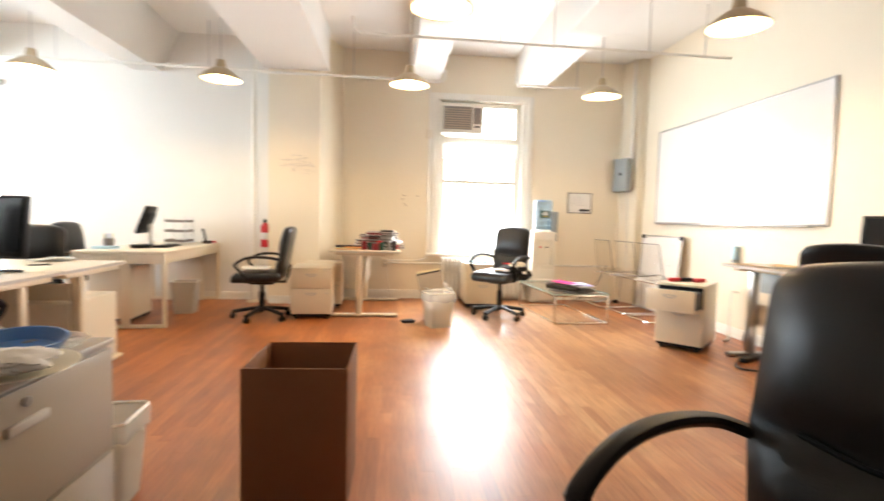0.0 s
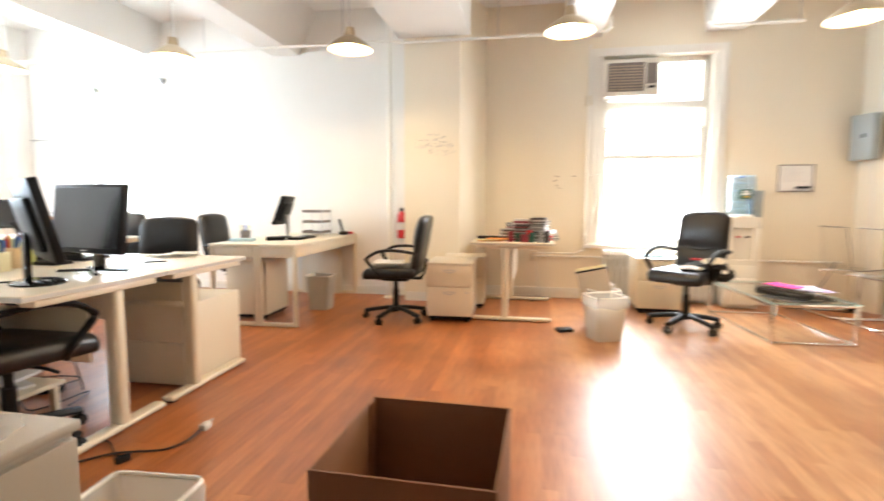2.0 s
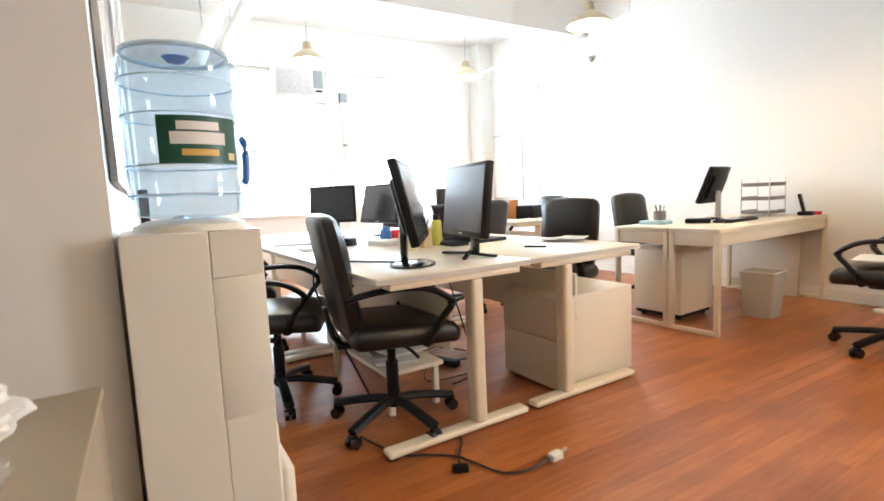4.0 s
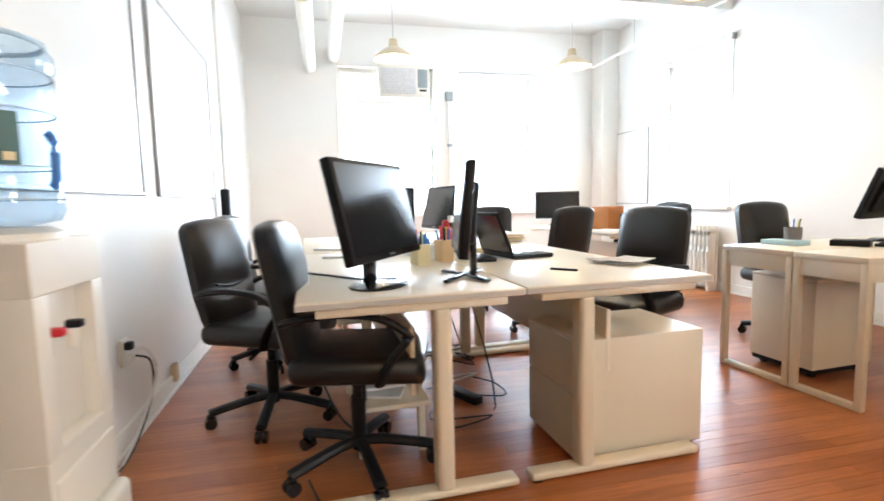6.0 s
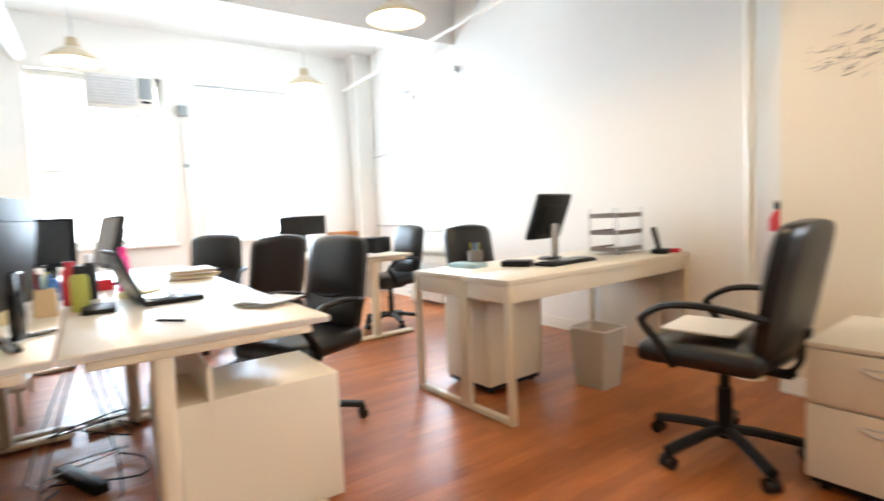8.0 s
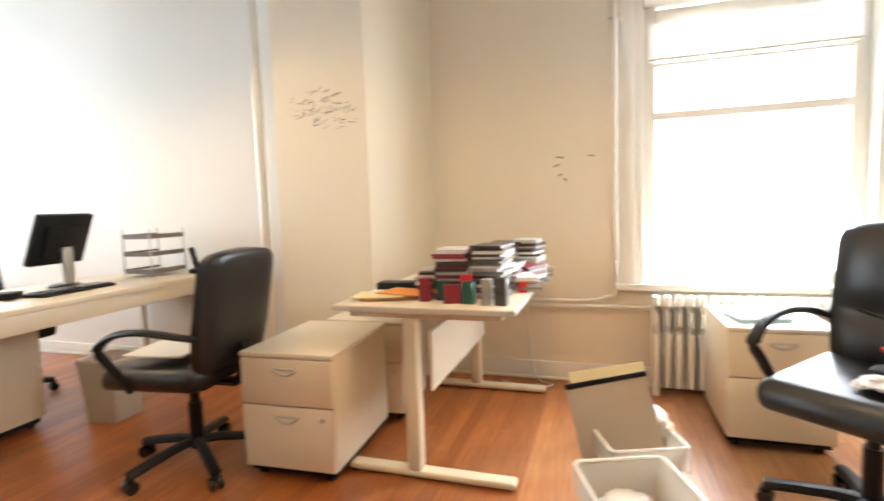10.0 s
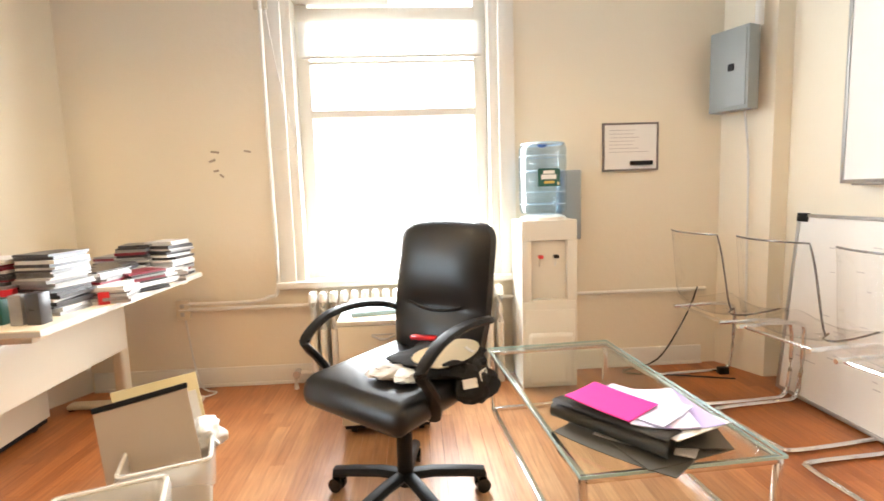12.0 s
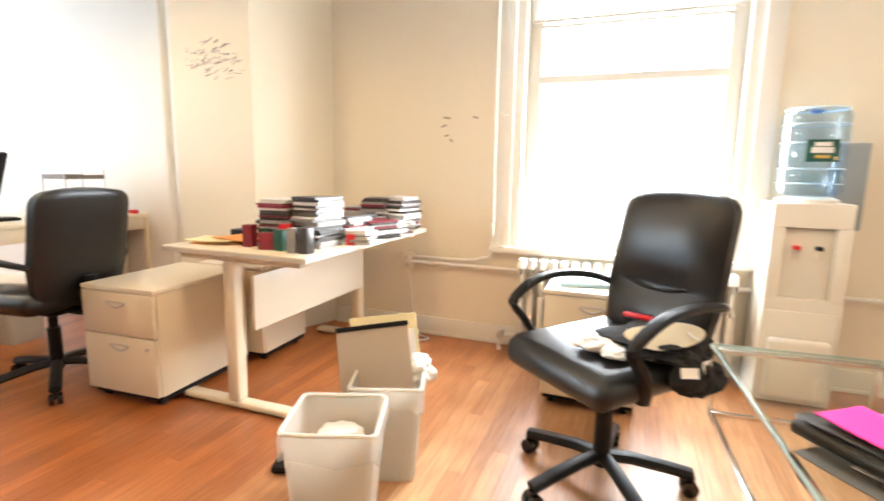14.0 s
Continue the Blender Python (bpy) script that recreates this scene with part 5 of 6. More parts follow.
solid("power_strip", box(B(), -0.15, 0.15, -0.03, 0.03, 0, 0.04, 0.006), PLASTIC, "black power strip on the floor", "power strip", pose(3.35, 3.50, 0, 0, 0, 30))
office_chair(pose(2.80, 2.05, 0, 0, 0, -50) @ Matrix.Diagonal((1, 1, 1.03, 1)), "black leather office chair turned to the east desk")
office_chair(pose(0.97, 0.26, 0, 0, 0, 116) @ Matrix.Diagonal((1.06, 1.03, 1.04, 1)), "black leather office chair near the entrance")

# open carton on the floor
cx0, cx1, cy0, cy1, ch = -0.212, 0.172, 1.46, 1.86, 0.56
bx = thing("cardboard_box", pose((cx0 + cx1) / 2, (cy0 + cy1) / 2, 0, 0, 0, -1), "tall open brown cardboard box on the floor", "box")
w2, d2 = (cx1 - cx0) / 2, (cy1 - cy0) / 2
part("side", box(B(), -w2, w2, -d2, -d2 + 0.006, 0.006, ch, 0.001), CARD, bx)
part("side", box(B(), -w2, w2, d2 - 0.006, d2, 0.006, ch, 0.001), CARD, bx)
part("side", box(B(), -w2, -w2 + 0.006, -d2 + 0.006, d2 - 0.006, 0.006, ch, 0.001), CARD, bx)
part("side", box(B(), w2 - 0.006, w2, -d2 + 0.006, d2 - 0.006, 0.006, ch, 0.001), CARD, bx)
part("bottom", box(B(), -w2, w2, -d2, d2, 0.0, 0.006), CARD, bx)
part("glue_flap", box(B(), -w2 + 0.0062, -w2 + 0.010, d2 - 0.05, d2 - 0.007, 0.01, ch - 0.004), CARDIN, bx)

# ---- entrance side ----
fl = thing("lateral_cabinet", pose(-0.55, 0.895, 0, 0, 0, 90), "beige metal filing cabinet with clutter on top", "cabinet")
part("carcass", box(B(), -0.38, 0.38, 0.012, 0.50, 0.03, 0.70, 0.004), PUTTY, fl)
part("top", box(B(), -0.385, 0.385, -0.004, 0.505, 0.70, 0.72, 0.006), PUTTY, fl)
for a, b in ((0.37, 0.69), (0.04, 0.36)):
    dr = part("drawer_front", box(B(), -0.375, 0.375, -0.004, 0.012, a, b, 0.004), PUTTY, fl)
    part("pull", box(B(), -0.07, 0.07, -0.016, -0.003, b - 0.10, b - 0.075, 0.005), EDGE, dr)
part("base", box(B(), -0.36, 0.36, 0.03, 0.48, 0.0, 0.03), PLASTIC, fl)
part("lock", cyl(B(), (0.0, -0.010, 0.655), (0.0, -0.003, 0.655), 0.012), STEEL, fl)
crumple("plastic_bag", pose(-0.68, 1.13, 0.72, 0, 0, 25), 0.22, 0.16, 0.05, LINER, "crumpled thin plastic bag on the cabinet", "bag", 4.4)
crumple("plastic_bag", pose(-0.84, 1.10, 0.72, 0, 0, -35), 0.26, 0.16, 0.09, PAPER, "crumpled white plastic bag on the cabinet", "bag", 9.1)
bm = lathe(B(), [(0.0, 0.0), (0.06, 0.0), (0.10, 0.02), (0.125, 0.055), (0.117, 0.055), (0.09, 0.022), (0.0, 0.008)], 24)
solid("blue_bowl", bm, BLUE, "shallow blue plastic bowl among the bags", "bowl", pose(-0.635, 1.015, 0.735, 5, 4, 0) @ Matrix.Diagonal((0.82, 0.82, 0.85, 1)))
solid("serving_tray", lathe(B(), [(0.0, 0.0), (0.11, 0.0), (0.15, 0.012), (0.145, 0.014), (0.10, 0.004), (0.0, 0.004)], 28), PALECARD, "pale plastic tray with a dark rim", "tray", pose(-0.604, 0.920, 0.722, 2, 0, 0))
crumple("plastic_bag", pose(-0.574, 0.890, 0.735, 0, 0, -15), 0.20, 0.16, 0.05, PAPER, "crumpled white plastic bag on the tray", "bag", 7.9)
solid("dark_flask", lathe(B(), [(0, 0), (0.04, 0), (0.042, 0.01), (0.042, 0.24), (0.03, 0.27), (0, 0.27)], 18), GLOSSBLACK, "tall dark flask on the cabinet", "flask", pose(-0.93, 0.66, 0.72))
waste_bin(pose(-0.77, 1.60, 0, 0, 0, 4), 0.26, 0.24, 0.345, "cloudy plastic waste bin beside the filing cabinet")
wc1, wb1 = water_cooler(pose(-1.40, 1.48, 0, 0, 0, 180), "white bottled water cooler at the wall corner")
bottle_label(wb1, 153, 232, 0.145, 0.255)
part("bottle_handle", tube(B(), smooth_path([(-0.02, -0.132, 0.10), (-0.02, -0.142, 0.12), (-0.02, -0.142, 0.20), (-0.02, -0.132, 0.22)], 3), 0.010, 8), BLUE, wb1, "blue moulded grip")

# ---- desk island ----
R1 = 1.5
t_leg_desk(pose(-1.67, 2.10, 0, 0, 0, R1), 1.60, 0.775, 0.74, "white laminate desk of the central island", leg_at=0.62)
t_leg_desk(pose(-1.692, 2.885, 0, 0, 0, R1), 1.60, 0.775, 0.74, "white laminate desk of the central island", leg_at=0.32)
t_leg_desk(pose(-3.285, 2.058, 0, 0, 0, R1), 1.60, 0.775, 0.74, "white laminate desk at the island's far half")
t_leg_desk(pose(-3.305, 2.845, 0, 0, 0, R1), 1.60, 0.775, 0.74, "white laminate desk at the island's far half")
dc = thing("storage_cabinet", pose(-1.80, 3.16, 0, 0, 0, R1), "white low cabinet under the island desk", "cabinet")
part("carcass", box(B(), -0.42, 0.0, -0.02, 0.56, 0.012, 0.495, 0.004), LAMINATE, dc)
part("plinth", box(B(), -0.40, -0.02, 0.0, 0.54, 0.0, 0.012), PLASTIC, dc)
part("front", box(B(), -0.422, -0.002, -0.036, -0.021, 0.015, 0.27, 0.003), LAMINATE, dc)
part("front", box(B(), -0.422, -0.002, -0.036, -0.021, 0.275, 0.49, 0.003), LAMINATE, dc)
monitor(pose(-1.93, 2.39, 0.74, 0, 0, 180 - 33), 0.56, 0.36, "black wide monitor on the island desk", 0.10, 0.13, -13)
monitor(pose(-2.01, 2.745, 0.74, 0, 0, -12), 0.54, 0.35, "black wide monitor turned away on the island desk", 0.10, 0.11, -6, cross=True)
monitor(pose(-3.72, 3.05, 0.74, 0, 0, 10), 0.52, 0.32, "black monitor leaning back on the far island desk", 0.10, 0.10, -13)
monitor(pose(-3.95, 2.72, 0.74, 0, 0, 60), 0.37, 0.30, "small black monitor on the far island desk", 0.12, 0.10, -4)
laptop(pose(-2.66, 3.12, 0.74, 0, 0, 188), "open dark laptop on the island desk", 112)
for i, (x, y, tr) in enumerate(((-2.16, 3.56, 20), (-2.20, 3.54, -6), (-2.12, 3.58, 34))):
    loose_sheet("magazine", pose(x, y, 0.741 + 0.006 * i, 0, 0, tr), 0.15, 0.21, LEAFLET if i else PAPER, "folded printed leaflets on the desk", "leaflet", 0.004, 0.012, 90 + i)
for i in range(7):
    loose_sheet("paper_folder", pose(-3.62 + 0.01 * (i % 3), 3.48, 0.741 + 0.009 * i, 0, 0, -8 + 5 * (i % 4)), 0.33, 0.25, (MANILA, PAPER, CREAM, MANILA, PAPER, MANILA, PAPER)[i], "stacked manila folders on the desk", "folder", 0.007, 0.004, 110 + i)
solid("pen", cyl(B(), (-0.06, 0, 0.006), (0.06, 0, 0.006), 0.005, seg=8), PLASTIC, "black pen lying on the desk", "pen", pose(-2.02, 3.19, 0.74, 0, 0, 40))


def drink_bottle(x, y, z, r, h, body, cap, label):
    c = thing("drink_bottle", pose(x, y, z), label, "bottle", "drink bottles")
    part("body", lathe(B(), [(0, 0), (r, 0), (r * 1.03, 0.01), (r, h * 0.5), (r, h * 0.72), (r * 0.7, h * 0.82), (0, h * 0.82)], 18), body, c)
    part("cap", cyl(B(), (0, 0, h * 0.815), (0, 0, h), r * 0.62, r * 0.55), cap, c)


drink_bottle(-2.62, 2.92, 0.74, 0.034, 0.19, YELLOW, PLASTIC, "yellow tumbler with a black lid")
drink_bottle(-2.86, 2.88, 0.74, 0.036, 0.20, RED, RED, "red drink bottle on the desk")
drink_bottle(-3.02, 2.95, 0.74, 0.032, 0.22, PLASTIC, STEEL, "dark steel drink bottle on the desk")
drink_bottle(-3.25, 3.10, 0.74, 0.032, 0.24, PINK, PINK, "pink drink bottle on the desk")
drink_bottle(-2.74, 2.80, 0.74, 0.040, 0.10, PAPER, PAPER, "white mug on the desk")
drink_bottle(-3.12, 2.80, 0.74, 0.04, 0.11, BLUE, BLUE, "blue mug on the desk")
for i, (x, y, mt, w, d, h) in enumerate(((-2.55, 2.98, PLASTIC, 0.22, 0.12, 0.02), (-2.95, 2.72, PAPER, 0.2, 0.14, 0.03), (-3.15, 2.50, PLASTIC, 0.16, 0.1, 0.05), (-2.9, 3.15, CREAM, 0.16, 0.12, 0.03), (-3.55, 2.30, PAPER, 0.3, 0.2, 0.012), (-3.05, 2.32, PAPER, 0.26, 0.18, 0.012), (-3.4, 3.0, RED, 0.09, 0.06, 0.06))):
    solid("desk_clutter", box(B(), -w / 2, w / 2, -d / 2, d / 2, 0, h, min(0.004, h / 4)), mt, "small desk item among the papers", "desk item", pose(x, y, 0.74, 0, 0, 17 * i), "desk items")
conduit(smooth_path([(-1.98, 2.42, 0.745), (-2.10, 2.30, 0.748), (-2.28, 2.16, 0.748), (-2.34, 2.085, 0.74), (-2.33, 2.06, 0.6), (-2.2, 2.2, 0.2), (-2.3, 2.3, 0.012)], 5), 0.005, "black monitor cable running off the desk", CABLE)
rn = random.Random(17)
for k in range(5):
    pts = [(-2.5 - 0.25 * k, 2.9, 0.6)] + [(-2.4 - 0.22 * k + rn.uniform(-0.2, 0.2), 2.85 + rn.uniform(-0.25, 0.25), 0.012 + 0.012 * k) for _ in range(5)]
    conduit(smooth_path(pts, 4), 0.0042, "tangled cables under the island desks", WHITECABLE if k == 2 else CABLE)
for x0, y0 in ((-2.05, 2.30), (-3.60, 2.30)):
    ts = thing("storage_shelf", pose(x0, y0, 0, 0, 0, R1), "low white metal shelf under the desk holding papers", "shelf", "low shelves")
    part("board", box(B(), -0.80, 0.0, -0.02, 0.30, 0.20, 0.222, 0.003), PAINTED, ts)
    for lx in (-0.77, -0.03):
        part("leg", box(B(), lx - 0.015, lx + 0.015, 0.0, 0.03, 0.0, 0.20, 0.003), PAINTED, ts)
        part("leg", box(B(), lx - 0.015, lx + 0.015, 0.25, 0.28, 0.0, 0.20, 0.003), PAINTED, ts)
    for k in range(6):
        loose_sheet("printed_paper", pose(x0 - 0.22 - 0.10 * (k % 3), y0 + 0.13, 0.224 + 0.014 * (k // 3 * 2 + k % 2), 0, 0, 9 * k - 20), 0.30, 0.21, (PAPER, CASEGREY, CASELIGHT)[k % 3], "thick printed paper lying on the low shelf", "papers", 0.012, 0.004, 200 + k)
for x, y, hh, mt, lbl in ((-2.58, 2.80, 0.11, MANILA, "pale card pen tub"), (-2.50, 2.66, 0.10, CREAM, "cream card pen tub")):
    tub = thing("pen_tub", pose(x, y, 0.74, 0, 0, 14), lbl + " crammed with markers", "pen tub", "pen tubs")
    part("tub", box(B(), -0.045, 0.045, -0.035, 0.035, 0, hh, 0.003), mt, tub)
    for k in range(7):
        part("marker", cyl(B(), (-0.03 + 0.01 * k, 0.012 * (k % 3 - 1), hh - 0.01), (-0.05 + 0.016 * k, 0.02 * (k % 3 - 1), hh + 0.05 + 0.008 * (k % 4)), 0.006, seg=8), (BLUE, PLASTIC, YELLOW, RED, PALEBLUE)[k % 5], tub)
solid("power_strip", box(B(), -0.18, 0.18, -0.03, 0.03, 0, 0.04, 0.006), PLASTIC, "black power strip under the island desks", "power strip", pose(-2.62, 2.86, 0, 0, 0, 25))

pc = thing("extension_cord", Matrix.Identity(4), "black extension cord with white plug on the floor", "cord")
part("cord", tube(B(), smooth_path([(-1.95, 2.10, 0.008), (-1.72, 2.17, 0.008), (-1.65, 2.26, 0.008), (-1.57, 2.35, 0.008), (-1.49, 2.385, 0.008), (-1.37, 2.43, 0.008), (-1.325, 2.52, 0.010), (-1.335, 2.635, 0.012)], 5), 0.0045, 6), CABLE, pc)
part("plug", box(B(), -0.03, 0.03, -0.018, 0.018, 0, 0.03, 0.006, m=pose(-1.335, 2.665, 0.0, 0, 0, 96)), WHITECABLE, pc, "white plug")
part("branch", tube(B(), smooth_path([(-1.75, 2.46, 0.008), (-1.66, 2.44, 0.008), (-1.56, 2.36, 0.008), (-1.49, 2.325, 0.012)], 4), 0.0045, 6), CABLE, pc)
part("prong", cyl(B(), (-1.34, 2.69, 0.016), (-1.35, 2.74, 0.016), 0.006, seg=6), STEEL, pc)
solid("loose_plug", box(B(), -0.03, 0.03, -0.016, 0.016, 0, 0.028, 0.006), PLASTIC, "small black plug on the floor", "plug", pose(-1.475, 2.315, 0.0, 0, 0, 70))

# chairs around the island
for x, y, tr in ((-2.02, 2.30, -8), (-2.62, 1.92, -24), (-3.55, 1.86, -12), (-2.55, 3.83, 200), (-3.75, 3.92, 112), (-4.42, 5.36, 188), (-4.78, 3.78, 245), (-2.93, 5.42, -92)):
    office_chair(pose(x, y, 0, 0, 0, tr) @ Matrix.Diagonal((0.97, 0.97, 0.97, 1)))
office_chair(pose(-1.07, 5.14, 0, 0, 0, 92) @ Matrix.Diagonal((1, 1, 0.98, 1)), "black leather office chair with a pale sheet on its seat")
solid("folded_sheet", box(B(), -0.15, 0.15, -0.14, 0.14, 0, 0.012, 0.004, 3), PAPER, "pale folded sheet on the chair seat", "sheet", pose(-1.12, 5.10, 0.550, 0, 0, 100))

# ---- loop-leg desks by the north wall ----
loop_leg_desk(pose(-2.205, 4.61, 0, 0, 0, 3), 0.365, 1.78, 0.74, "narrow white desk with square loop legs")
loop_leg_desk(pose(-2.66, 4.585, 0, 0, 0, 3), 0.45, 1.78, 0.74, "wider white desk with square loop legs")
pedestal(pose(-2.46, 5.26, 0, 0, 0, 183), 0.40, 0.46, 0.57, "white drawer pedestal under the loop-leg desk")
solid("side_panel", box(B(), -0.25, 0.25, -0.01, 0.01, 0, 0.55, 0.003), LAMINATE, "white panel standing under the far desk end", "panel", pose(-2.36, 6.32, 0.0, 0, 0, 3))
monitor(pose(-2.44, 5.56, 0.74, 0, 0, -80), 0.38, 0.32, "small square black monitor tilted back on a silver stand", 0.13, 0.10, -21, neck=STEEL)
kb = thing("keyboard", pose(-2.16, 5.40, 0.74, 0, 0, 95), "black computer keyboard on the desk", "keyboard")
part("body", box(B(), -0.22, 0.22, -0.075, 0.075, 0, 0.018, 0.004), PLASTIC, kb)
for r in range(5):
    part("key_row", box(B(), -0.205, 0.205, -0.062 + 0.025 * r, -0.042 + 0.025 * r, 0.018, 0.024, 0.002), GLOSSBLACK, kb)
solid("hub_box", box(B(), -0.09, 0.09, -0.06, 0.06, 0, 0.035, 0.006), PLASTIC, "flat black device beside the keyboard", "device", pose(-2.30, 5.12, 0.74, 0, 0, 30))
solid("tissue_box", box(B(), -0.11, 0.11, -0.06, 0.06, 0, 0.028, 0.004), PALEBLUE, "flat pale blue pack on the desk", "pack", pose(-2.52, 4.90, 0.74, 0, 0, 10))
tr = thing("letter_tray", pose(-2.32, 6.12, 0.74, 0, 0, 93), "three-tier black mesh letter tray", "letter tray")
for z in (0.02, 0.14, 0.26):
    t = part("tier", box(B(), -0.15, 0.15, -0.115, 0.115, z, z + 0.006, 0.002), MESHGREY, tr)
    for a in ((-0.15, 0.15, -0.118, -0.112), (-0.15, 0.15, 0.112, 0.118), (-0.153, -0.147, -0.115, 0.115)):
        part("tier_wall", box(B(), *a, z + 0.007, z + 0.032), MESHGREY, t)
    part("paper", box(B(), -0.12, 0.12, -0.09, 0.09, z + 0.007, z + 0.02), PAPER, t)
for x, y in ((-0.15, -0.115), (0.15, -0.115), (-0.15, 0.115), (0.15, 0.115)):
    part("post", cyl(B(), (x, y, 0), (x, y, 0.33), 0.005, seg=8), STEEL, tr)
ph = thing("desk_phone", pose(-2.02, 6.20, 0.74, 0, 0, 100), "black cordless phone standing in its cradle", "phone")
part("cradle", box(B(), -0.05, 0.05, -0.06, 0.05, 0, 0.035, 0.012), PLASTIC, ph)
part("handset", box(B(), -0.024, 0.024, -0.012, 0.014, 0.02, 0.19, 0.01, m=pose(0, 0.0, 0.0, -14, 0, 0)), GLOSSBLACK, ph)
solid("red_marker_box", box(B(), -0.03, 0.03, -0.02, 0.02, 0, 0.03, 0.006), RED, "small red box beside the phone", "box", pose(-1.98, 6.32, 0.74))
pcup = thing("pen_cup", pose(-2.66 + 0.12, 4.98, 0.74), "black mesh cup filled with pens", "pen cup")
part("cup", lathe(B(), [(0, 0), (0.045, 0), (0.048, 0.10), (0.045, 0.10), (0.042, 0.006), (0, 0.006)], 20), MESHGREY, pcup)
for k in range(6):
    a = k * 1.1
    part("pen", cyl(B(), (0.01 * math.cos(a), 0.01 * math.sin(a), 0.01), (0.04 * math.cos(a), 0.04 * math.sin(a), 0.15), 0.004, seg=6), (YELLOW, PLASTIC, BLUE)[k % 3], pcup)
waste_bin(pose(-1.98, 5.46, 0, 0, 0, 5), 0.255, 0.24, 0.355, "cloudy plastic waste bin by the long desk", False)

ex = thing("fire_extinguisher", pose(-1.335, 6.335, 0.70), "red fire extinguisher hung beside the column", "fire extinguisher")
part("cylinder", lathe(B(), [(0, 0), (0.05, 0), (0.055, 0.01), (0.055, 0.26), (0.035, 0.30), (0.018, 0.32), (0, 0.32)], 20), RED, ex)
part("label", lathe(B(), [(0.0555, 0.10), (0.0558, 0.10), (0.0558, 0.19), (0.0555, 0.19)], 20), PAPER, ex)
part("valve", box(B(), -0.02, 0.02, -0.03, 0.02, 0.32, 0.36, 0.005), PLASTIC, ex)
part("lever", box(B(), -0.01, 0.01, -0.07, 0.01, 0.355, 0.372, 0.004), STEEL, ex)
part("bracket", box(B(), -0.03, 0.03, 0.05, 0.062, 0.1, 0.2, 0.003), STEEL, ex)

# ---- far west desks ----
t_leg_desk(pose(-3.93, 4.60, 0, 0, 0, 4), 1.60, 0.775, 0.74, "white laminate desk near the west windows")
monitor(pose(-5.45, 4.86, 0.74, 0, 0, 70), 0.50, 0.31, "black monitor on the window desk", 0.08, 0.10, -3)
solid("brown_carton", box(B(), -0.12, 0.12, -0.10, 0.10, 0, 0.22, 0.003), CARTON, "open brown carton on the window desk", "carton", pose(-4.50, 4.92, 0.74, 0, 0, 12))
solid("paper_block", box(B(), -0.10, 0.10, -0.13, 0.13, 0, 0.20, 0.004), PAPER, "upright pack of white paper on the desk", "paper pack", pose(-4.75, 4.82, 0.74, 0, 0, 8))
sp = thing("desk_printer", pose(-4.40, 5.18, 0.74, 0, 0, -60), "small grey photo printer on the desk", "printer")
part("case", box(B(), -0.16, 0.16, -0.11, 0.11, 0, 0.15, 0.012), PLASTIC, sp)
part("screen", box(B(), -0.10, 0.10, -0.113, -0.109, 0.04, 0.13), PALEBLUE, sp)
for i, (x, y) in enumerate(((-4.15, 4.95), (-4.2, 4.75), (-4.95, 5.15))):
    loose_sheet("loose_paper", pose(x, y, 0.741 + 0.003 * i, 0, 0, 31 * i), 0.22, 0.30, PAPER, "white papers spread on the window desk", "paper", 0.003, 0.01, 140 + i)
radiator(pose(-5.46, 6.29, 0), 14, 0.70, "white painted cast-iron radiator under the window")
wall_ac(pose(-6.86, 2.98, 2.42, 0, 0, 90), "white window air conditioner above the far desks", 0.68, 0.42, CASELIGHT)
structure("pilaster_west", box(B(), -6.90, -6.62, 6.14, 6.40, -0.02, H), WALL, "white painted pilaster in the far corner", "pilaster")
wp = thing("wall_conduit", Matrix.Identity(4), "grey conduit and junction box between the windows", "conduit")
part("pipe", tube(B(), [(-6.87, 3.95, 0.5), (-6.87, 3.95, 2.5)], 0.014, 8), TRIM, wp)
part("junction_box", box(B(), -6.90, -6.84, 3.90, 4.00, 2.42, 2.54, 0.006), GREYPAINT, wp)
part("bracket", box(B(), -6.90, -6.85, 3.92, 3.98, 1.80, 1.84, 0.004), GREYPAINT, wp)
rb = thing("roller_blind", Matrix.Identity(4), "white roller blind rolled up above the west window", "blind")
part("roller", cyl(B(), (-6.86, 4.10, 2.79), (-6.86, 5.22, 2.79), 0.02), STEEL, rb)
rb2 = thing("roller_blind", Matrix.Identity(4), "white roller blind rolled up above the corner window", "blind")
part("roller", cyl(B(), (-5.70, 6.36, 2.67), (-4.54, 6.36, 2.67), 0.02), STEEL, rb2)
part("bracket", box(B(), -4.55, -4.52, 6.33, 6.40, 2.63, 2.70, 0.004), STEEL, rb2)
wall_board("framed_whiteboard", pose(-6.70, 6.40, 0.97), 0.77, 0.97, "black-framed whiteboard near the corner window")
wall_board("tall_whiteboard", pose(-3.17, 1.31, 1.13, 0, 0, 180), 1.45, 1.10, "glossy whiteboard on the south wall")
wall_board("wide_whiteboard", pose(-1.45, 1.31, 1.13, 0, 0, 180), 1.45, 1.10, "glossy whiteboard behind the water cooler")
ob = thing("wall_outlet", pose(-2.50, 1.31, 0.42, 0, 0, 180), "white wall outlet with plugs in it", "outlet", "wall outlets")
part("plate", box(B(), -0.04, 0.04, -0.012, 0.0, -0.06, 0.06, 0.004), TRIM, ob)
part("plug", box(B(), -0.02, 0.02, -0.045, -0.012, 0.01, 0.045, 0.006), PLASTIC, ob)
part("plug", box(B(), -0.02, 0.02, -0.045, -0.012, -0.045, -0.01, 0.006), WHITECABLE, ob)
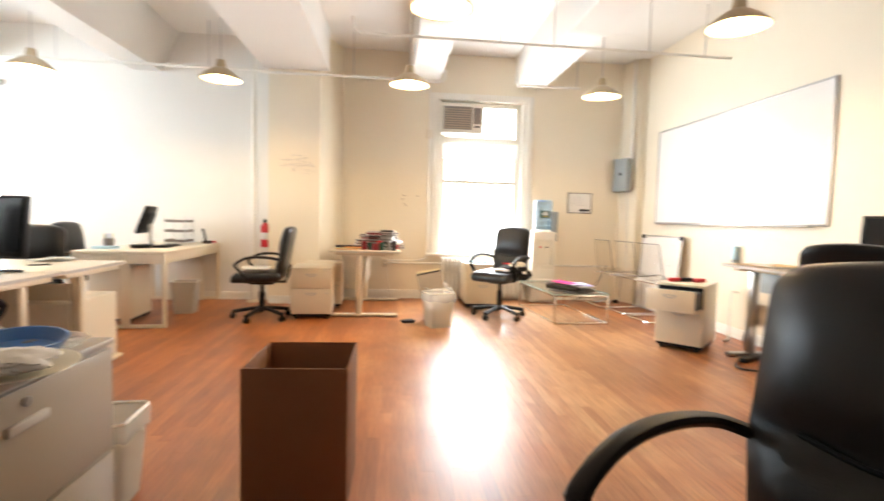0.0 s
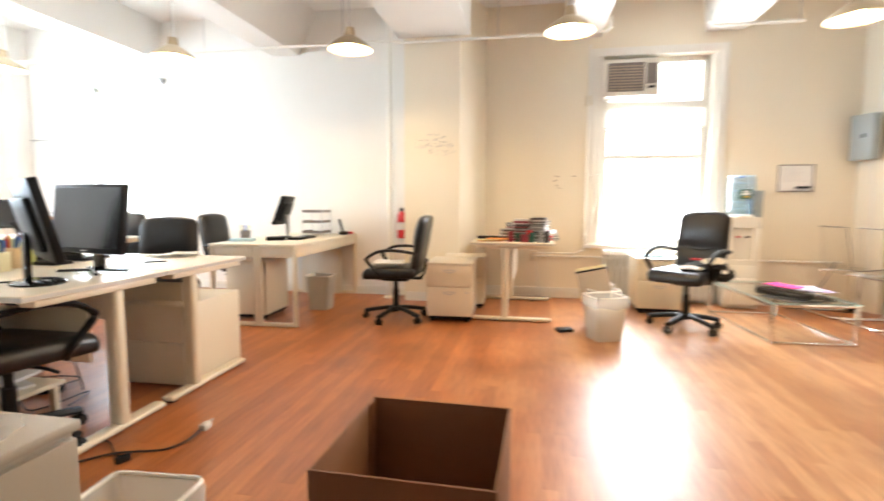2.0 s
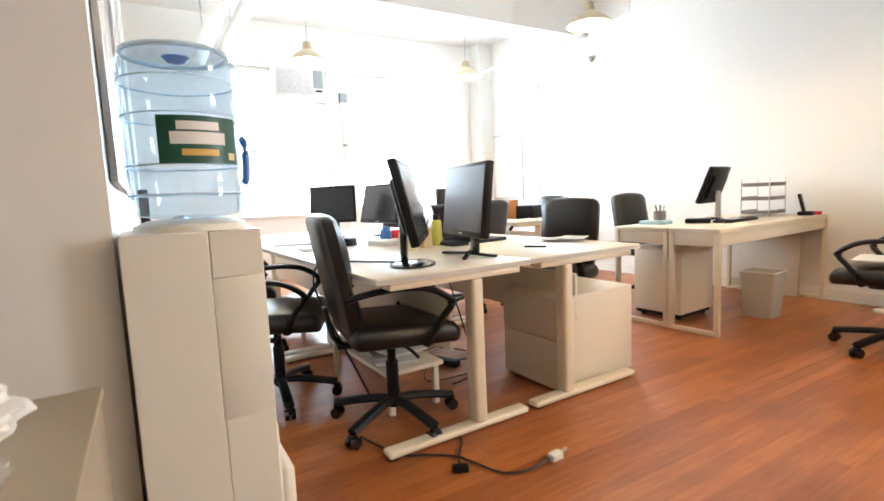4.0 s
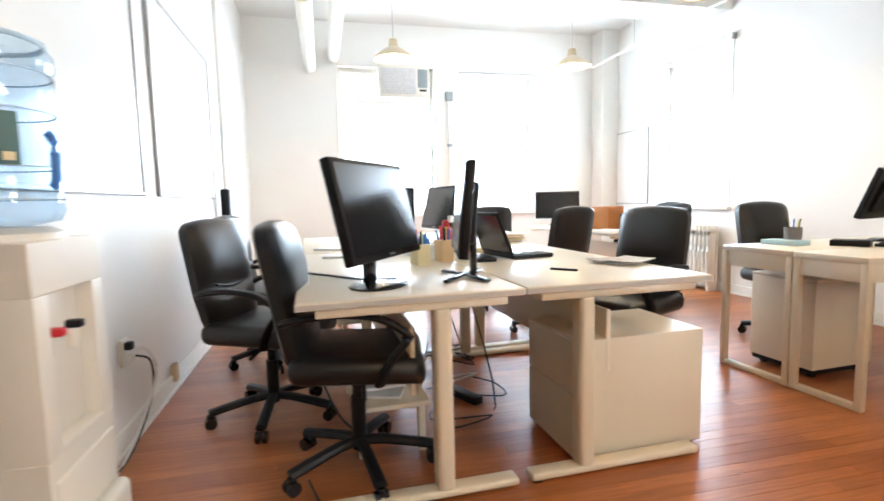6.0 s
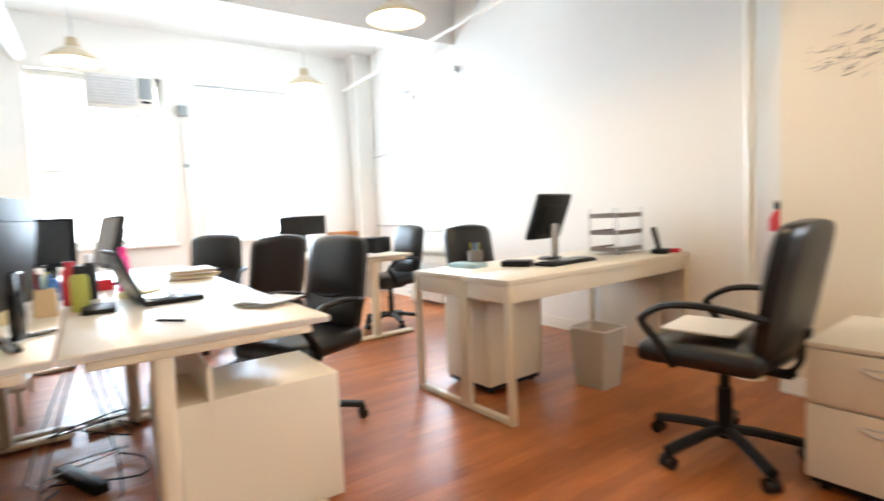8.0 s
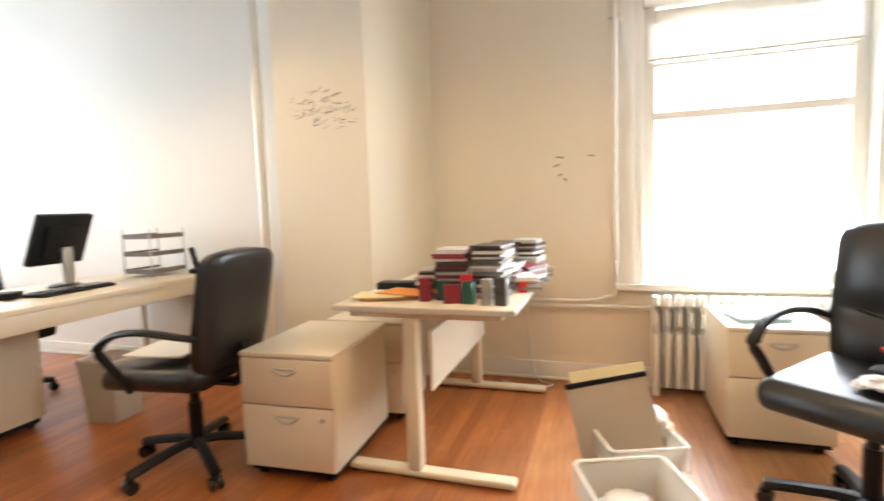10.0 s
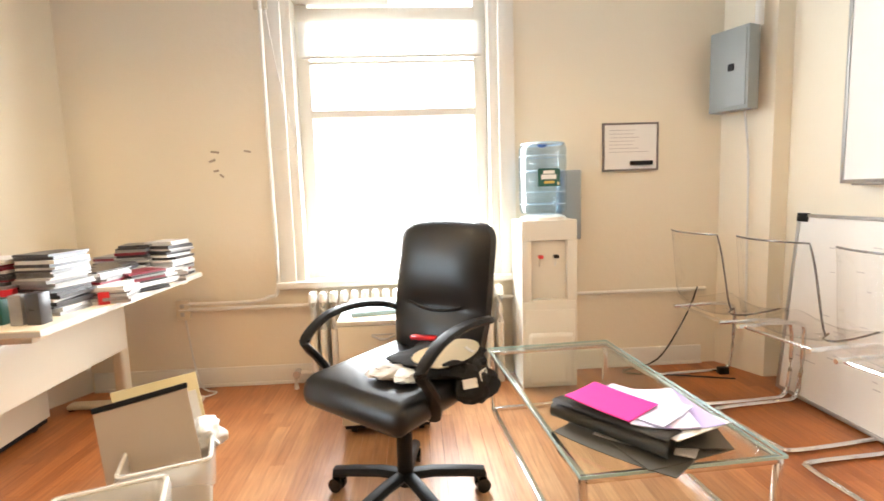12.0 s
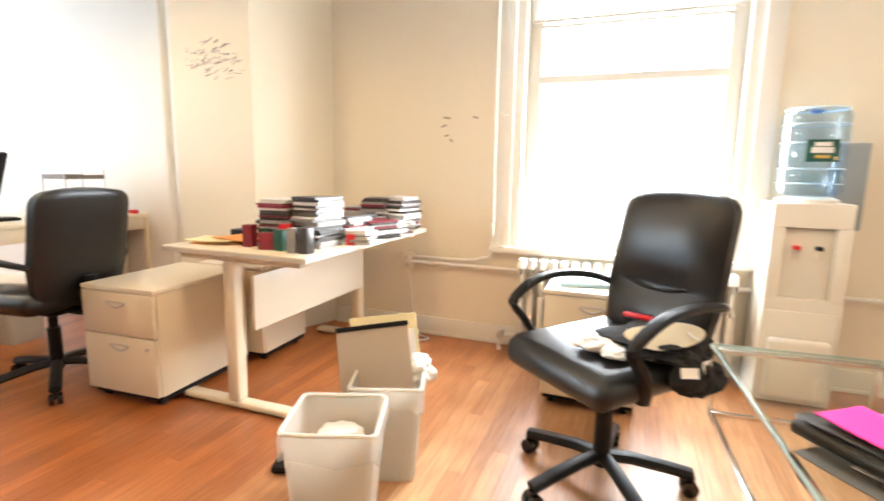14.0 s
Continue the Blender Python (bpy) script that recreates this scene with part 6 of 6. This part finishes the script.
conduit(smooth_path([(-2.50, 1.36, 0.43), (-2.52, 1.40, 0.42), (-2.56, 1.42, 0.30), (-2.44, 1.38, 0.10), (-2.25, 1.36, 0.012), (-1.85, 1.37, 0.012), (-1.6, 1.36, 0.1)], 5), 0.006, "grey cable from the outlet to the water cooler", WHITECABLE)
conduit(smooth_path([(-2.50, 1.36, 0.40), (-2.53, 1.41, 0.36), (-2.54, 1.40, 0.20), (-2.36, 1.37, 0.03), (-2.1, 1.36, 0.012), (-1.75, 1.36, 0.012)], 5), 0.005, "black cable from the outlet along the floor", CABLE)
solid("wooden_stop", box(B(), -0.03, 0.03, -0.03, 0.0, 0.0, 0.10, 0.006), MANILA, "small wooden block fixed to the wall foot", "door stop", pose(-3.15, 1.345, 0.06))
conduit_box(-4.45, 1.31, 0.62, "y", 1, "white wall outlet box behind the chairs")
sb = thing("floor_speaker", pose(-4.75, 1.35, 0.0), "slim black floor-standing speaker by the wall", "speaker")
part("body", box(B(), -0.04, 0.04, 0.0, 0.07, 0.02, 1.20, 0.01), PLASTIC, sb)
part("base", box(B(), -0.10, 0.10, -0.02, 0.12, 0.0, 0.02, 0.006), PLASTIC, sb)

# ---- strip floor, laid north to south ----
WID = 0.0635
rn = random.Random(77)
planks, rest = [], []
x = -6.9
row = 0
while x < 3.8:
    x2 = min(x + WID, 3.8)
    y0, y1 = (1.31, 6.40) if x2 < -1.30 else (-7.0, 6.64)
    y = y0 - rn.uniform(0, 0.8)
    while y < y1:
        ln = rn.choice((0.8, 1.2, 1.7, 2.2))
        a, b = max(y, y0), min(y + ln, y1)
        if b - a > 0.02:
            (planks if -2.0 < x < 2.2 and 1.2 < (a + b) / 2 < 5.9 else rest).append((x, x2, a, b))
        y += ln
    x = x2
planks.sort(key=lambda p: (p[0] - 0.3) ** 2 + ((p[2] + p[3]) / 2 - 3.6) ** 2)
rest += planks[300:]
planks = planks[:300]
fl = tagged(new("floor"), "worn orange-brown varnished strip wood floor", "floor", kind="structure")


def plank_verts(x0, x1, a, b):
    g, c = 0.0002, 0.0003
    lo = [(x0 + g, a + g, -0.022), (x1 - g, a + g, -0.022), (x1 - g, b - g, -0.022), (x0 + g, b - g, -0.022)]
    md = [(px, py, -c) for px, py, _ in lo]
    hi = [(x0 + g + c, a + g + c, 0), (x1 - g - c, a + g + c, 0), (x1 - g - c, b - g - c, 0), (x0 + g + c, b - g - c, 0)]
    return lo + md + hi


PF = [(8, 9, 10, 11), (4, 5, 9, 8), (5, 6, 10, 9), (6, 7, 11, 10), (7, 4, 8, 11), (0, 1, 5, 4), (1, 2, 6, 5), (2, 3, 7, 6), (3, 0, 4, 7)]
shared = {}
for p in planks:
    w, l = round(p[1] - p[0], 3), round(p[3] - p[2], 2)
    if (w, l) not in shared:
        me = bpy.data.meshes.new("plank")
        me.from_pydata(plank_verts(0, w, 0, p[3] - p[2]), [], PF)
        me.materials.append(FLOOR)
        shared[(w, l)] = me
    ob = new("plank", shared[(w, l)])
    ob.parent = fl
    ob.location = (p[0], p[2], 0)
vs, fs = [], []
for p in rest:
    k = len(vs)
    vs += plank_verts(*p)
    fs += [tuple(i + k for i in f) for f in PF]
me = bpy.data.meshes.new("planks")
me.from_pydata(vs, [], fs)
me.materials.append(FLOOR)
ob = new("planks", me)
ob.parent = fl
tagged(ob, kind="stuff")
